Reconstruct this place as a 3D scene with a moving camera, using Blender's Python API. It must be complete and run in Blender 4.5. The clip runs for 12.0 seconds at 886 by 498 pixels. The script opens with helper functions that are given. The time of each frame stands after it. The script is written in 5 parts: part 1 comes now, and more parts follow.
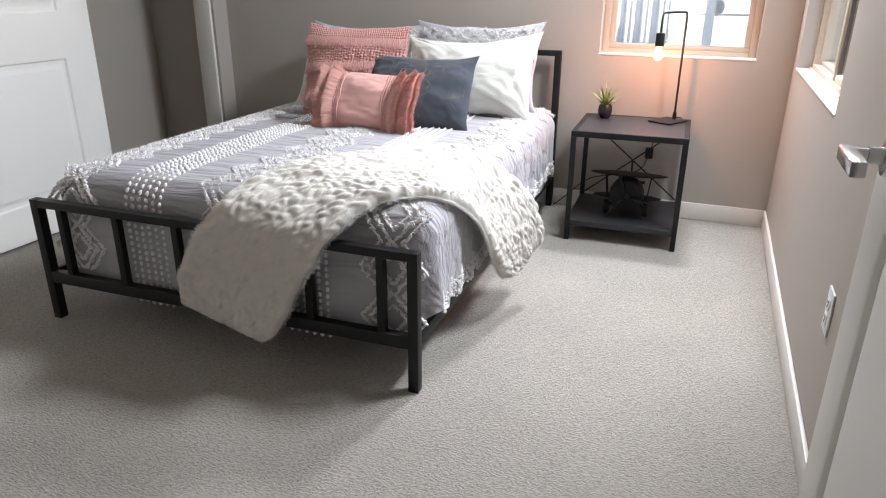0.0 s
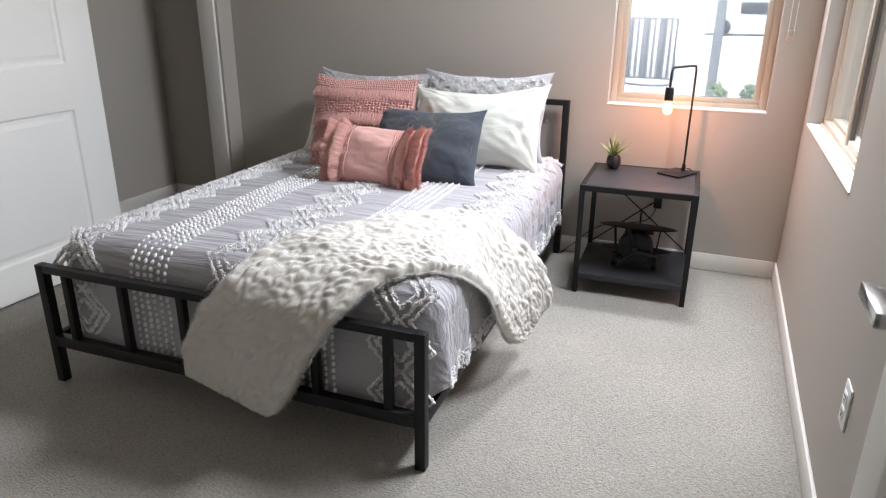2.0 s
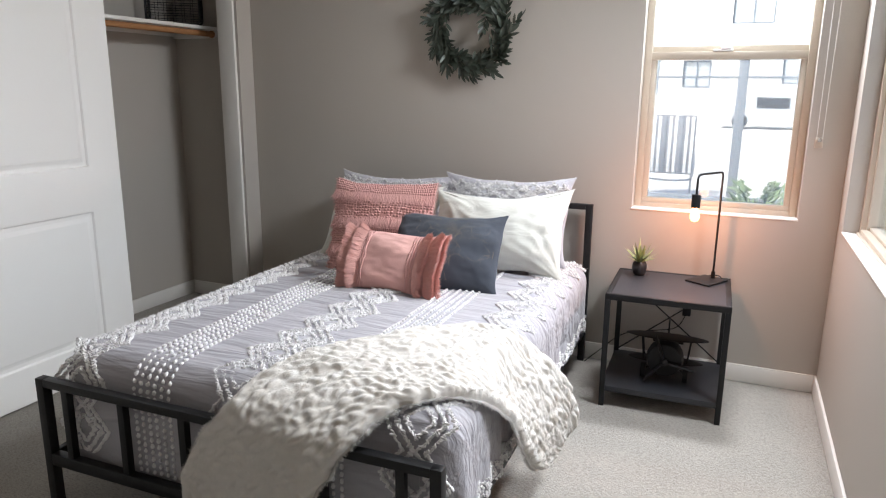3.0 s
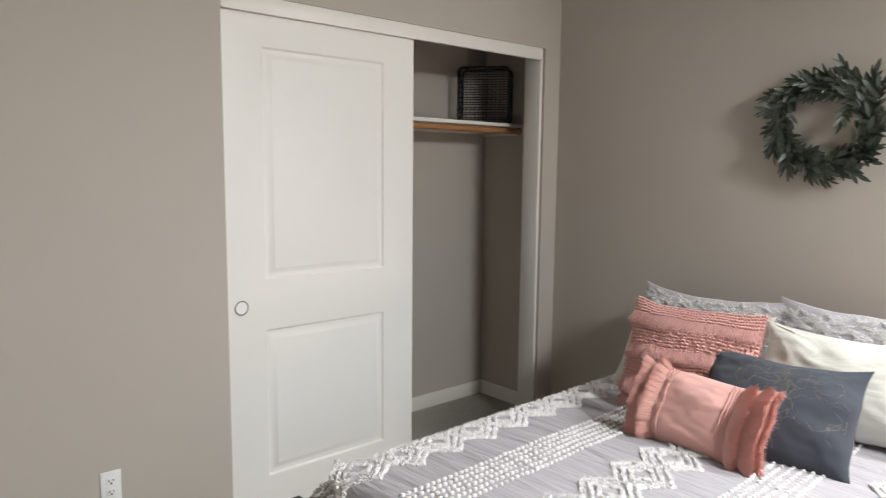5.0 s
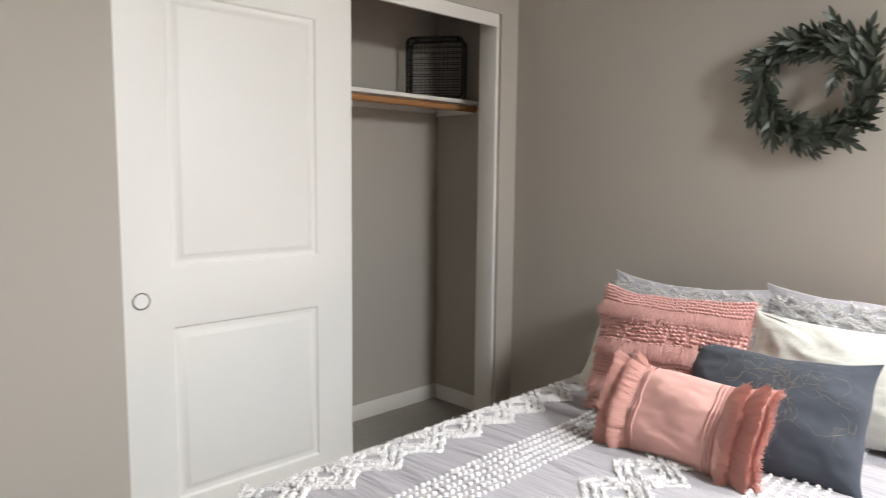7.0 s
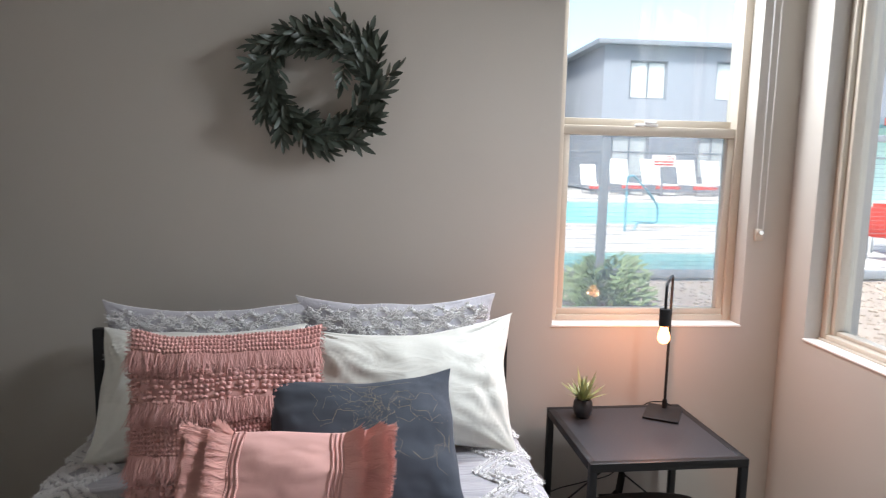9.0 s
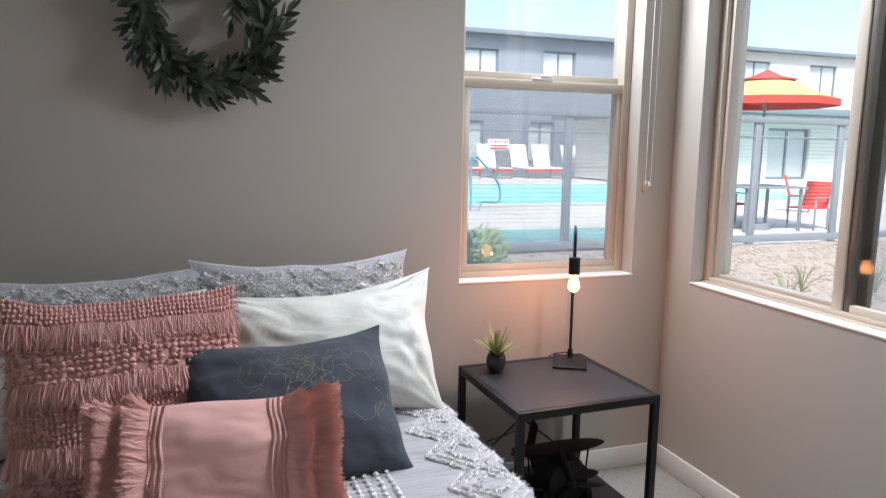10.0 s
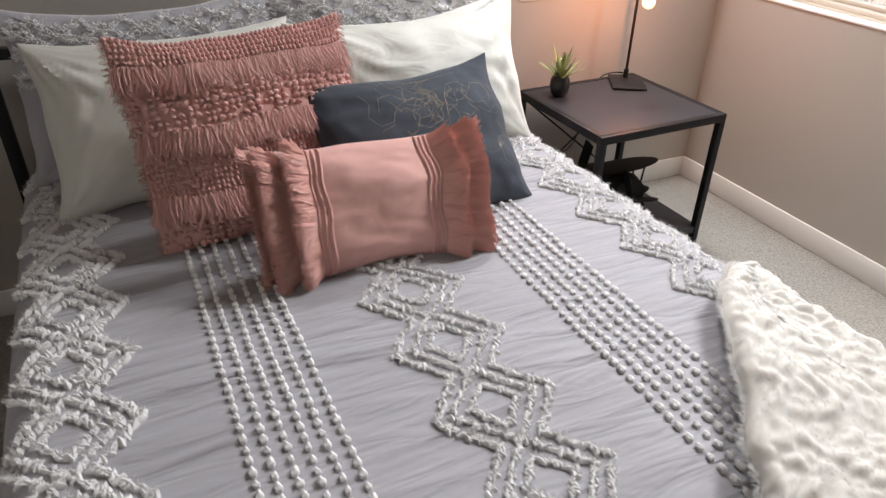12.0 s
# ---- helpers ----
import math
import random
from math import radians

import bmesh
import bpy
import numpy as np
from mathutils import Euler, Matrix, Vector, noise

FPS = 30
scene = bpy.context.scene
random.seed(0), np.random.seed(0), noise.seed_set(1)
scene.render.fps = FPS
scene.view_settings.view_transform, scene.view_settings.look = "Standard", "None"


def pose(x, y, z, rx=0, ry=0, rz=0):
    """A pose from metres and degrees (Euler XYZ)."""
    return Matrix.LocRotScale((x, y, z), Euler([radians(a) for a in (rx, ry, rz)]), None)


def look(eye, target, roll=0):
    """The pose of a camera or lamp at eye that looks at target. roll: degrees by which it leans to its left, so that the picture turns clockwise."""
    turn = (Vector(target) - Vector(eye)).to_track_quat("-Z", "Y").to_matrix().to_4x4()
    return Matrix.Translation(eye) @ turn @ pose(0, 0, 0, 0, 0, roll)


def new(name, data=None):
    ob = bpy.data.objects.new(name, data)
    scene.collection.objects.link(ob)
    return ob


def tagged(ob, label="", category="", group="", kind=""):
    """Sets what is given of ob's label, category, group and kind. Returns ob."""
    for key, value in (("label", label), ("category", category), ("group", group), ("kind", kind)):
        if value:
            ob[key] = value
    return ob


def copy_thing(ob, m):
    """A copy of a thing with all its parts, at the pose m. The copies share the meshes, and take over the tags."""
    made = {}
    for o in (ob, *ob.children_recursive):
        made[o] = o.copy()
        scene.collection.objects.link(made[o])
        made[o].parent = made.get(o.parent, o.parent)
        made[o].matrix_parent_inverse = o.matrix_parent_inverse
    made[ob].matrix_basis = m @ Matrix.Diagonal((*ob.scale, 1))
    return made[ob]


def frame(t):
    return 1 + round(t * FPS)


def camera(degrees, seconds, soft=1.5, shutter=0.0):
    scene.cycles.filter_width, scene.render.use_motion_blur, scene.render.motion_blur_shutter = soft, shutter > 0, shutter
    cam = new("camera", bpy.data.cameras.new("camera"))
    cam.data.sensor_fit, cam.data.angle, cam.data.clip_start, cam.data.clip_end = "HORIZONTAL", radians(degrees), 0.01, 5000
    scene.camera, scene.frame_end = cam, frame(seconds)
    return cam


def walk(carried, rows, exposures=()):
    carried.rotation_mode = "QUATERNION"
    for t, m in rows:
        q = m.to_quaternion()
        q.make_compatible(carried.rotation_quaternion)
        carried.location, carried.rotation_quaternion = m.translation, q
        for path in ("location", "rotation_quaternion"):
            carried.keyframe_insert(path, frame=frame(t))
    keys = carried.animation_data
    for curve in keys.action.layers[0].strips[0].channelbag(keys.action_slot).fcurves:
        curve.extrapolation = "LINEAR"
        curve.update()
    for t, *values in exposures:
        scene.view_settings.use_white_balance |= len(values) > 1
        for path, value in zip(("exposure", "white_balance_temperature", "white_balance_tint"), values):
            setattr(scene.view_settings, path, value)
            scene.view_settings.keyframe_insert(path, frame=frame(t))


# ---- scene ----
cam = camera(65.7, 12.0, soft=1.1, shutter=0.2)
PATH = [
    (0, (0.05, -0.007, 1.204), (-0.613, 1.733, 0.473), 0.4),
    (0.5, (0.027, 0.002, 1.238), (-0.623, 1.744, 0.502), 0.5),
    (1, (0.018, 0.022, 1.268), (-0.629, 1.767, 0.535), 0.5),
    (1.5, (0.006, 0.047, 1.309), (-0.649, 1.788, 0.576), 0.5),
    (2, (0.008, 0.077, 1.373), (-0.675, 1.824, 0.679), 0.5),
    (2.5, (0.004, 0.117, 1.419), (-0.726, 1.894, 0.861), 0.5),
    (2.7, (-0.011, 0.145, 1.426), (-0.758, 1.929, 0.916), 0.5),
    (4.3, (-0.215, 0.545, 1.52), (-1.288, 2.204, 1.209), 0.7),
    (4.5, (-0.239, 0.59, 1.533), (-1.44, 2.162, 1.241), 0.7),
    (5, (-0.259, 0.631, 1.529), (-1.755, 1.937, 1.294), 0.6),
    (5.5, (-0.268, 0.682, 1.492), (-1.95, 1.743, 1.278), 0.4),
    (6, (-0.293, 0.768, 1.461), (-2.024, 1.746, 1.245), 0.5),
    (6.5, (-0.406, 0.85, 1.433), (-2.098, 1.894, 1.215), 0.6),
    (7, (-0.498, 0.954, 1.396), (-1.924, 2.34, 1.177), 0.6),
    (7.5, (-0.634, 1.081, 1.384), (-1.746, 2.721, 1.116), 0.5),
    (7.7, (-0.691, 1.125, 1.368), (-1.669, 2.849, 1.104), 0.2),
    (9.3, (-1.288, 1.274, 1.494), (-0.917, 3.222, 1.232), 1.1),
    (9.5, (-1.327, 1.313, 1.489), (-0.875, 3.243, 1.222), 0.8),
    (10, (-1.421, 1.383, 1.351), (-0.776, 3.253, 1.062), 0.9),
    (10.5, (-1.578, 1.364, 1.244), (-0.866, 3.114, 0.587), 0.8),
    (11, (-1.679, 1.364, 1.203), (-0.977, 2.969, 0.239), 1.0),
    (11.5, (-1.72, 1.413, 1.264), (-1.023, 2.952, 0.193), 0.9),
    (12, (-1.828, 1.594, 1.375), (-1.112, 3.136, 0.321), 1.1),
]
# seconds, stops, kelvin, tint
EXPOSURE = [(0.0, 2.05, 6480, 14), (2.5, 1.88, 6480, 14), (4.5, 1.91, 6950, 13), (6.0, 2.20, 7000, 13), (7.5, 2.10, 6900, 14), (9.3, 1.50, 6350, 13), (10.0, 1.34, 6300, 13), (10.8, 1.37, 6450, 13), (12.0, 1.56, 6900, 15)]
walk(cam, [(t, look(eye, target, roll)) for t, eye, target, roll in PATH], exposures=EXPOSURE)

# ---- world, lights, exposure ----
world = bpy.data.worlds.new("overcast_sky")
scene.world = world
world.use_nodes = True
wn = world.node_tree.nodes
sky = wn.new("ShaderNodeTexSky")
sky.sky_type = "NISHITA"
sky.sun_disc = False
sky.sun_elevation, sky.sun_rotation = radians(52), radians(215)
sky.dust_density, sky.air_density = 3.0, 1.0
world.node_tree.links.new(sky.outputs[0], wn["Background"].inputs[0])
wn["Background"].inputs[1].default_value = 0.15

sun = new("sun", bpy.data.lights.new("sun", "SUN"))
sun.data.energy, sun.data.angle, sun.data.color = 3.6, radians(10), (1.0, 0.96, 0.9)
sun.matrix_world = look((0, 0, 0), (math.sin(radians(35)) * 0.6, math.cos(radians(35)) * 0.6, -0.8))

def sky_lamp(name, eye, target, width, height, watts, colour):
    lamp = new(name, bpy.data.lights.new(name, "AREA"))
    lamp.data.shape, lamp.data.size, lamp.data.size_y = "RECTANGLE", width, height
    lamp.data.energy, lamp.data.color, lamp.data.spread = watts, colour, radians(134)
    lamp.matrix_world = look(eye, target)
    return lamp

sky_lamp("north_window_daylight", (-0.20, 3.86, 2.40), (0.08, 2.35, 0.65), 0.36, 0.26, 10.0, (0.90, 0.96, 1.0))
sky_lamp("east_window_daylight", (0.47, 2.80, 2.36), (-1.65, 1.85, 0.05), 0.66, 0.28, 12.8, (0.90, 0.96, 1.0))

# ---- plan, in metres ----
WEST, EAST, NORTH, SOUTH, CEIL = -2.870, 0.412, 3.79, 0.30, 2.75
SB = SOUTH - 0.12

# ---- small builders ----
ORIGIN = {}


def thing(name, base, label, category, group="", kind=""):
    ob = new(name)
    ob.empty_display_size = 0.05
    ob.location = base
    ORIGIN[ob] = Vector(base)
    return tagged(ob, label, category, group, kind)


def smooth_mesh(mesh, angle=40):
    for p in mesh.polygons:
        p.use_smooth = True
    mesh.set_sharp_from_angle(angle=radians(angle))


def part(name, bm, material, parent=None, label="", smooth=True, local=False):
    """One bmesh, in world metres unless local, as one mesh under a thing or a part."""
    mesh = bpy.data.meshes.new(name)
    bm.to_mesh(mesh)
    bm.free()
    return mesh_part(name, mesh, material, parent, label, smooth, local)


def mesh_part(name, mesh, material, parent=None, label="", smooth=True, local=False):
    if smooth:
        smooth_mesh(mesh)
    mesh.materials.append(material)
    ob = new(name, mesh)
    if parent is not None:
        at = ORIGIN.get(parent, Vector())
        if not local:
            mesh.transform(Matrix.Translation(-at))
        ob.parent = parent
        ORIGIN[ob] = at
    else:
        ORIGIN[ob] = Vector()
    if label:
        ob["label"] = label
    return ob


def box(bm, x0, x1, y0, y1, z0, z1, bevel=0.0, segments=2, m=None):
    made = bmesh.ops.create_cube(bm, size=1.0)["verts"]
    bmesh.ops.transform(bm, matrix=Matrix.LocRotScale(((x0 + x1) / 2, (y0 + y1) / 2, (z0 + z1) / 2), None, (x1 - x0, y1 - y0, z1 - z0)), verts=made)
    if bevel:
        edges = list({e for v in made for e in v.link_edges})
        res = bmesh.ops.bevel(bm, geom=edges, offset=bevel, segments=segments, affect="EDGES", profile=0.5)
        made = list({v for f in res["faces"] for v in f.verts} | {v for v in made if v.is_valid})
    if m is not None:
        bmesh.ops.transform(bm, matrix=m, verts=[v for v in made if v.is_valid])
    return bm


def boxes(*rows, bevel=0.0):
    bm = bmesh.new()
    for r in rows:
        box(bm, *r, bevel=bevel)
    return bm


def rod(bm, a, b, r, sides=10, r2=None):
    a, b = Vector(a), Vector(b)
    m = Matrix.Translation((a + b) / 2) @ (b - a).to_track_quat("Z", "Y").to_matrix().to_4x4()
    bmesh.ops.create_cone(bm, cap_ends=True, segments=sides, radius1=r, radius2=r if r2 is None else r2, depth=(b - a).length, matrix=m)
    return bm


def tube(bm, points, r, sides=10):
    """A round tube along a polyline."""
    pts = [Vector(p) for p in points]
    rings, last = [], None
    for i, p in enumerate(pts):
        d = (pts[min(i + 1, len(pts) - 1)] - pts[max(i - 1, 0)]).normalized()
        if last is None:
            last = d.orthogonal().normalized()
        n = (last - d * last.dot(d)).normalized()
        last = n
        bi = d.cross(n)
        rings.append([bm.verts.new(p + (n * math.cos(a) + bi * math.sin(a)) * r) for a in [2 * math.pi * k / sides for k in range(sides)]])
    for a, b in zip(rings, rings[1:]):
        for k in range(sides):
            bm.faces.new((a[k], a[(k + 1) % sides], b[(k + 1) % sides], b[k]))
    bm.faces.new(rings[0][::-1])
    bm.faces.new(rings[-1])
    return bm


def lathe(bm, profile, centre, sides=28):
    """A turned shape from (radius, height) pairs."""
    rings = []
    for r, z in profile:
        rings.append([bm.verts.new((centre[0] + r * math.cos(2 * math.pi * k / sides), centre[1] + r * math.sin(2 * math.pi * k / sides), centre[2] + z)) for k in range(sides)])
    for a, b in zip(rings, rings[1:]):
        for k in range(sides):
            bm.faces.new((a[k], a[(k + 1) % sides], b[(k + 1) % sides], b[k]))
    bm.faces.new(rings[0][::-1])
    bm.faces.new(rings[-1])
    return bm


def grid_mesh(name, pts):
    """A sheet from an array of points (rows, columns, 3)."""
    n, k = pts.shape[:2]
    idx = np.arange(n * k).reshape(n, k)
    quads = np.stack([idx[:-1, :-1], idx[:-1, 1:], idx[1:, 1:], idx[1:, :-1]], -1).reshape(-1, 4)
    mesh = bpy.data.meshes.new(name)
    mesh.from_pydata(pts.reshape(-1, 3).tolist(), [], quads.tolist())
    return mesh


def scatter_mesh(name, base_verts, base_faces, mats):
    """Many small copies of one shape in one mesh: mats is (n, 3, 4)."""
    bv, bf = np.array(base_verts, float), np.array(base_faces, int)
    v = np.einsum("nij,vj->nvi", mats[:, :, :3], bv) + mats[:, None, :, 3]
    f = (bf[None] + (np.arange(len(mats)) * len(bv))[:, None, None]).reshape(-1, bf.shape[1])
    mesh = bpy.data.meshes.new(name)
    mesh.from_pydata(v.reshape(-1, 3).tolist(), [], f.tolist())
    return mesh


def catmull(rows, count):
    """Smooth rows of numbers through the control rows given."""
    p = np.array(rows, float)
    q = np.concatenate([p[:1] * 2 - p[1:2], p, p[-1:] * 2 - p[-2:-1]])
    out = []
    for s in np.linspace(0, len(p) - 1 - 1e-6, count):
        i, u = int(s), s - int(s)
        a, b, c, d = q[i], q[i + 1], q[i + 2], q[i + 3]
        out.append(0.5 * (2 * b + (c - a) * u + (2 * a - 5 * b + 4 * c - d) * u * u + (3 * b - a - 3 * c + d) * u ** 3))
    return np.array(out)


# ---- materials ----
def material(name, colour, rough=0.6, metal=0.0, vary=0.06, scale=6.0, fine=80.0, bump=0.15, depth=0.002, sheen=0.0, spec=0.5, tint=None, pieces=0.0):
    """A surface with stains at one scale and grain at another. tint: a second colour for the large variation."""
    m = bpy.data.materials.new(name)
    m.use_nodes = True
    nt = m.node_tree
    n, link = nt.nodes, nt.links.new
    b = n["Principled BSDF"]
    co = n.new("ShaderNodeTexCoord")
    big, small = n.new("ShaderNodeTexNoise"), n.new("ShaderNodeTexNoise")
    for node, s, d in ((big, scale, 3), (small, fine, 4)):
        node.inputs["Scale"].default_value, node.inputs["Detail"].default_value = s, d
        link(co.outputs["Object"], node.inputs["Vector"])
    ramp = n.new("ShaderNodeMixRGB")
    c2 = tint if tint else tuple(c * (1 - 2 * vary) for c in colour)
    ramp.inputs[1].default_value, ramp.inputs[2].default_value = (*colour, 1), (*c2, 1)
    link(big.outputs["Fac"], ramp.inputs[0])
    grain = n.new("ShaderNodeMixRGB")
    grain.blend_type = "MULTIPLY"
    grain.inputs[0].default_value = min(1.0, 4 * vary)
    link(ramp.outputs[0], grain.inputs[1])
    lift = n.new("ShaderNodeMapRange")
    lift.inputs[3].default_value, lift.inputs[4].default_value = 0.75, 1.25
    link(small.outputs["Fac"], lift.inputs[0])
    link(lift.outputs[0], grain.inputs[2])
    out = grain.outputs[0]
    if pieces:
        info, mix = n.new("ShaderNodeObjectInfo"), n.new("ShaderNodeHueSaturation")
        rng = n.new("ShaderNodeMapRange")
        rng.inputs[3].default_value, rng.inputs[4].default_value = 1 - pieces, 1 + pieces
        link(info.outputs["Random"], rng.inputs[0])
        link(rng.outputs[0], mix.inputs["Value"])
        link(out, mix.inputs["Color"])
        out = mix.outputs[0]
    link(out, b.inputs["Base Color"])
    rr = n.new("ShaderNodeMapRange")
    rr.inputs[3].default_value, rr.inputs[4].default_value = max(0.02, rough - 0.08), min(1, rough + 0.08)
    link(small.outputs["Fac"], rr.inputs[0])
    link(rr.outputs[0], b.inputs["Roughness"])
    b.inputs["Metallic"].default_value = metal
    b.inputs["Specular IOR Level"].default_value = spec
    if sheen:
        b.inputs["Sheen Weight"].default_value, b.inputs["Sheen Roughness"].default_value = sheen, 0.5
    if bump:
        bp = n.new("ShaderNodeBump")
        bp.inputs["Strength"].default_value, bp.inputs["Distance"].default_value = bump, depth
        link(small.outputs["Fac"], bp.inputs["Height"])
        link(bp.outputs[0], b.inputs["Normal"])
    return m


def carpet_material():
    m = material("carpet_pile", (0.475, 0.447, 0.400), 0.95, vary=0.16, scale=1.7, fine=420, bump=0.0, spec=0.1, sheen=0.15)
    n, link = m.node_tree.nodes, m.node_tree.links.new
    b = n["Principled BSDF"]
    co = n.new("ShaderNodeTexCoord")
    warp = n.new("ShaderNodeTexNoise")
    warp.inputs["Scale"].default_value = 30
    mp = n.new("ShaderNodeMapping")
    mp.inputs["Scale"].default_value = (85, 230, 85)
    mp.inputs["Rotation"].default_value = (0, 0, radians(8))
    add = n.new("ShaderNodeMixRGB")
    add.blend_type, add.inputs[0].default_value = "ADD", 0.02
    link(co.outputs["Object"], warp.inputs["Vector"])
    link(co.outputs["Object"], add.inputs[1])
    link(warp.outputs["Color"], add.inputs[2])
    link(add.outputs[0], mp.inputs["Vector"])
    tuft = n.new("ShaderNodeTexNoise")
    tuft.inputs["Scale"].default_value, tuft.inputs["Detail"].default_value = 1.0, 3
    link(mp.outputs[0], tuft.inputs["Vector"])
    fine = n.new("ShaderNodeTexNoise")
    fine.inputs["Scale"].default_value, fine.inputs["Detail"].default_value = 700, 2
    link(co.outputs["Object"], fine.inputs["Vector"])
    # Shade between the tufts is put into the colour, following the bump noise.
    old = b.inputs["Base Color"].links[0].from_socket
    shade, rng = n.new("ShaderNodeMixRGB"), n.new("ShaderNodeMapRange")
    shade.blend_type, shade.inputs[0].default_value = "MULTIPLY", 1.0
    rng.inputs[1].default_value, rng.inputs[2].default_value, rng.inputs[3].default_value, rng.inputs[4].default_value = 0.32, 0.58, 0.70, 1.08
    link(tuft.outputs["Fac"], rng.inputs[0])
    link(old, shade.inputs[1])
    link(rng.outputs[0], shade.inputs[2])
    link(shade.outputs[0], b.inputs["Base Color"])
    b1, b2 = n.new("ShaderNodeBump"), n.new("ShaderNodeBump")
    b1.inputs["Strength"].default_value, b1.inputs["Distance"].default_value = 1.0, 0.008
    b2.inputs["Strength"].default_value, b2.inputs["Distance"].default_value = 0.5, 0.003
    link(tuft.outputs["Fac"], b1.inputs["Height"])
    link(fine.outputs["Fac"], b2.inputs["Height"])
    link(b1.outputs[0], b2.inputs["Normal"])
    link(b2.outputs[0], b.inputs["Normal"])
    return m


def glass_material():
    m = bpy.data.materials.new("window_glass")
    m.use_nodes = True
    n, link = m.node_tree.nodes, m.node_tree.links.new
    n.remove(n["Principled BSDF"])
    clear, gloss, mix, face, power = n.new("ShaderNodeBsdfTransparent"), n.new("ShaderNodeBsdfGlossy"), n.new("ShaderNodeMixShader"), n.new("ShaderNodeLayerWeight"), n.new("ShaderNodeMath")
    clear.inputs[0].default_value = (0.93, 0.96, 0.95, 1)
    gloss.inputs["Roughness"].default_value = 0.01
    power.operation = "POWER"
    power.inputs[1].default_value = 3.6
    lift = n.new("ShaderNodeMapRange")
    lift.inputs[3].default_value, lift.inputs[4].default_value = 0.035, 0.9
    link(face.outputs["Facing"], power.inputs[0])
    link(power.outputs[0], lift.inputs[0])
    link(lift.outputs[0], mix.inputs[0])
    link(clear.outputs[0], mix.inputs[1])
    link(gloss.outputs[0], mix.inputs[2])
    link(mix.outputs[0], n["Material Output"].inputs[0])
    return m


def glow_material(name, colour, strength):
    m = bpy.data.materials.new(name)
    m.use_nodes = True
    b = m.node_tree.nodes["Principled BSDF"]
    b.inputs["Base Color"].default_value = (*colour, 1)
    b.inputs["Emission Color"].default_value = (*colour, 1)
    b.inputs["Emission Strength"].default_value = strength
    return m


def screen_material():
    m = bpy.data.materials.new("insect_screen")
    m.use_nodes = True
    n, link = m.node_tree.nodes, m.node_tree.links.new
    n.remove(n["Principled BSDF"])
    clear, cloth, mix = n.new("ShaderNodeBsdfTransparent"), n.new("ShaderNodeBsdfTranslucent"), n.new("ShaderNodeMixShader")
    cloth.inputs[0].default_value = (0.42, 0.43, 0.44, 1)
    mix.inputs[0].default_value = 0.27
    link(clear.outputs[0], mix.inputs[1])
    link(cloth.outputs[0], mix.inputs[2])
    link(mix.outputs[0], n["Material Output"].inputs[0])
    return m


SCREEN = screen_material()
WALL = material("wall_paint", (0.47, 0.435, 0.39), 0.75, vary=0.015, scale=1.2, fine=260, bump=0.12, depth=0.0015, spec=0.25)
CEILING = material("ceiling_paint", (0.54, 0.51, 0.47), 0.85, vary=0.015, scale=1.0, fine=160, bump=0.15, spec=0.2)
TRIM = material("trim_paint", (0.80, 0.78, 0.74), 0.42, vary=0.015, scale=3, fine=60, bump=0.03, depth=0.001)
DOOR = material("door_paint", (0.80, 0.79, 0.76), 0.45, vary=0.012, scale=2, fine=140, bump=0.05, depth=0.0008)
SILL = material("sill_paint", (0.82, 0.80, 0.76), 0.55, vary=0.02, scale=4, fine=200, bump=0.08, depth=0.001)
VINYL = material("window_vinyl", (0.52, 0.46, 0.38), 0.42, vary=0.02, scale=5, fine=90, bump=0.03, depth=0.0008)
# Stile vinyl against the daylight; its backlit dimness is put into the colour.
BACKLIT = material("backlit_stile", (0.10, 0.085, 0.07), 0.4, vary=0.04, scale=8, fine=120, bump=0.04)
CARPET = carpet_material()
GLASS = glass_material()
STEEL = material("black_steel", (0.010, 0.010, 0.011), 0.48, metal=0.0, vary=0.1, scale=12, fine=400, bump=0.12, depth=0.0006, spec=0.32)
LAMINATE = material("charcoal_laminate", (0.026, 0.0275, 0.033), 0.46, vary=0.09, scale=9, fine=160, bump=0.05, depth=0.0005, spec=0.5)
CHROME = material("brushed_nickel", (0.62, 0.61, 0.60), 0.24, metal=1.0, vary=0.02, scale=20, fine=300, bump=0.02, depth=0.0003)
PLASTIC = material("white_plastic", (0.82, 0.82, 0.81), 0.35, vary=0.008, scale=10, fine=100, bump=0.0)
DARK = material("dark_slot", (0.02, 0.02, 0.02), 0.6, vary=0.05, bump=0.0)
WOODROD = material("wood_dowel", (0.42, 0.20, 0.08), 0.5, vary=0.1, scale=14, fine=120, bump=0.06, tint=(0.33, 0.15, 0.06))
IRON = material("black_iron", (0.011, 0.011, 0.012), 0.55, vary=0.1, scale=15, fine=200, bump=0.1, spec=0.25)

# ---- the room's shell ----
def structure(ob, label, category):
    return tagged(ob, label, category, kind="structure")


def wall(name, bm, label, mat=None):
    return structure(part(name, bm, mat or WALL, smooth=False), label, "wall")


# closet depth, and its far end
WB, CB, CS0, CN = WEST - 0.135, -3.53, 1.55, 3.843
# north wall, with its window opening
NX0, NX1, NZ0, NZ1 = -0.523, 0.242, 0.842, 2.62
NT = 3.965
wall("wall_north", boxes((-3.75, WB, CN, NT, -0.3, CEIL + 0.2), (WB, NX0, NORTH, NT, -0.3, CEIL + 0.2), (NX1, 0.75, NORTH, NT, -0.3, CEIL + 0.2), (NX0, NX1, NORTH, NT, -0.3, NZ0), (NX0, NX1, NORTH, NT, NZ1, CEIL + 0.2)),
     "greige painted wall behind the bed with window")
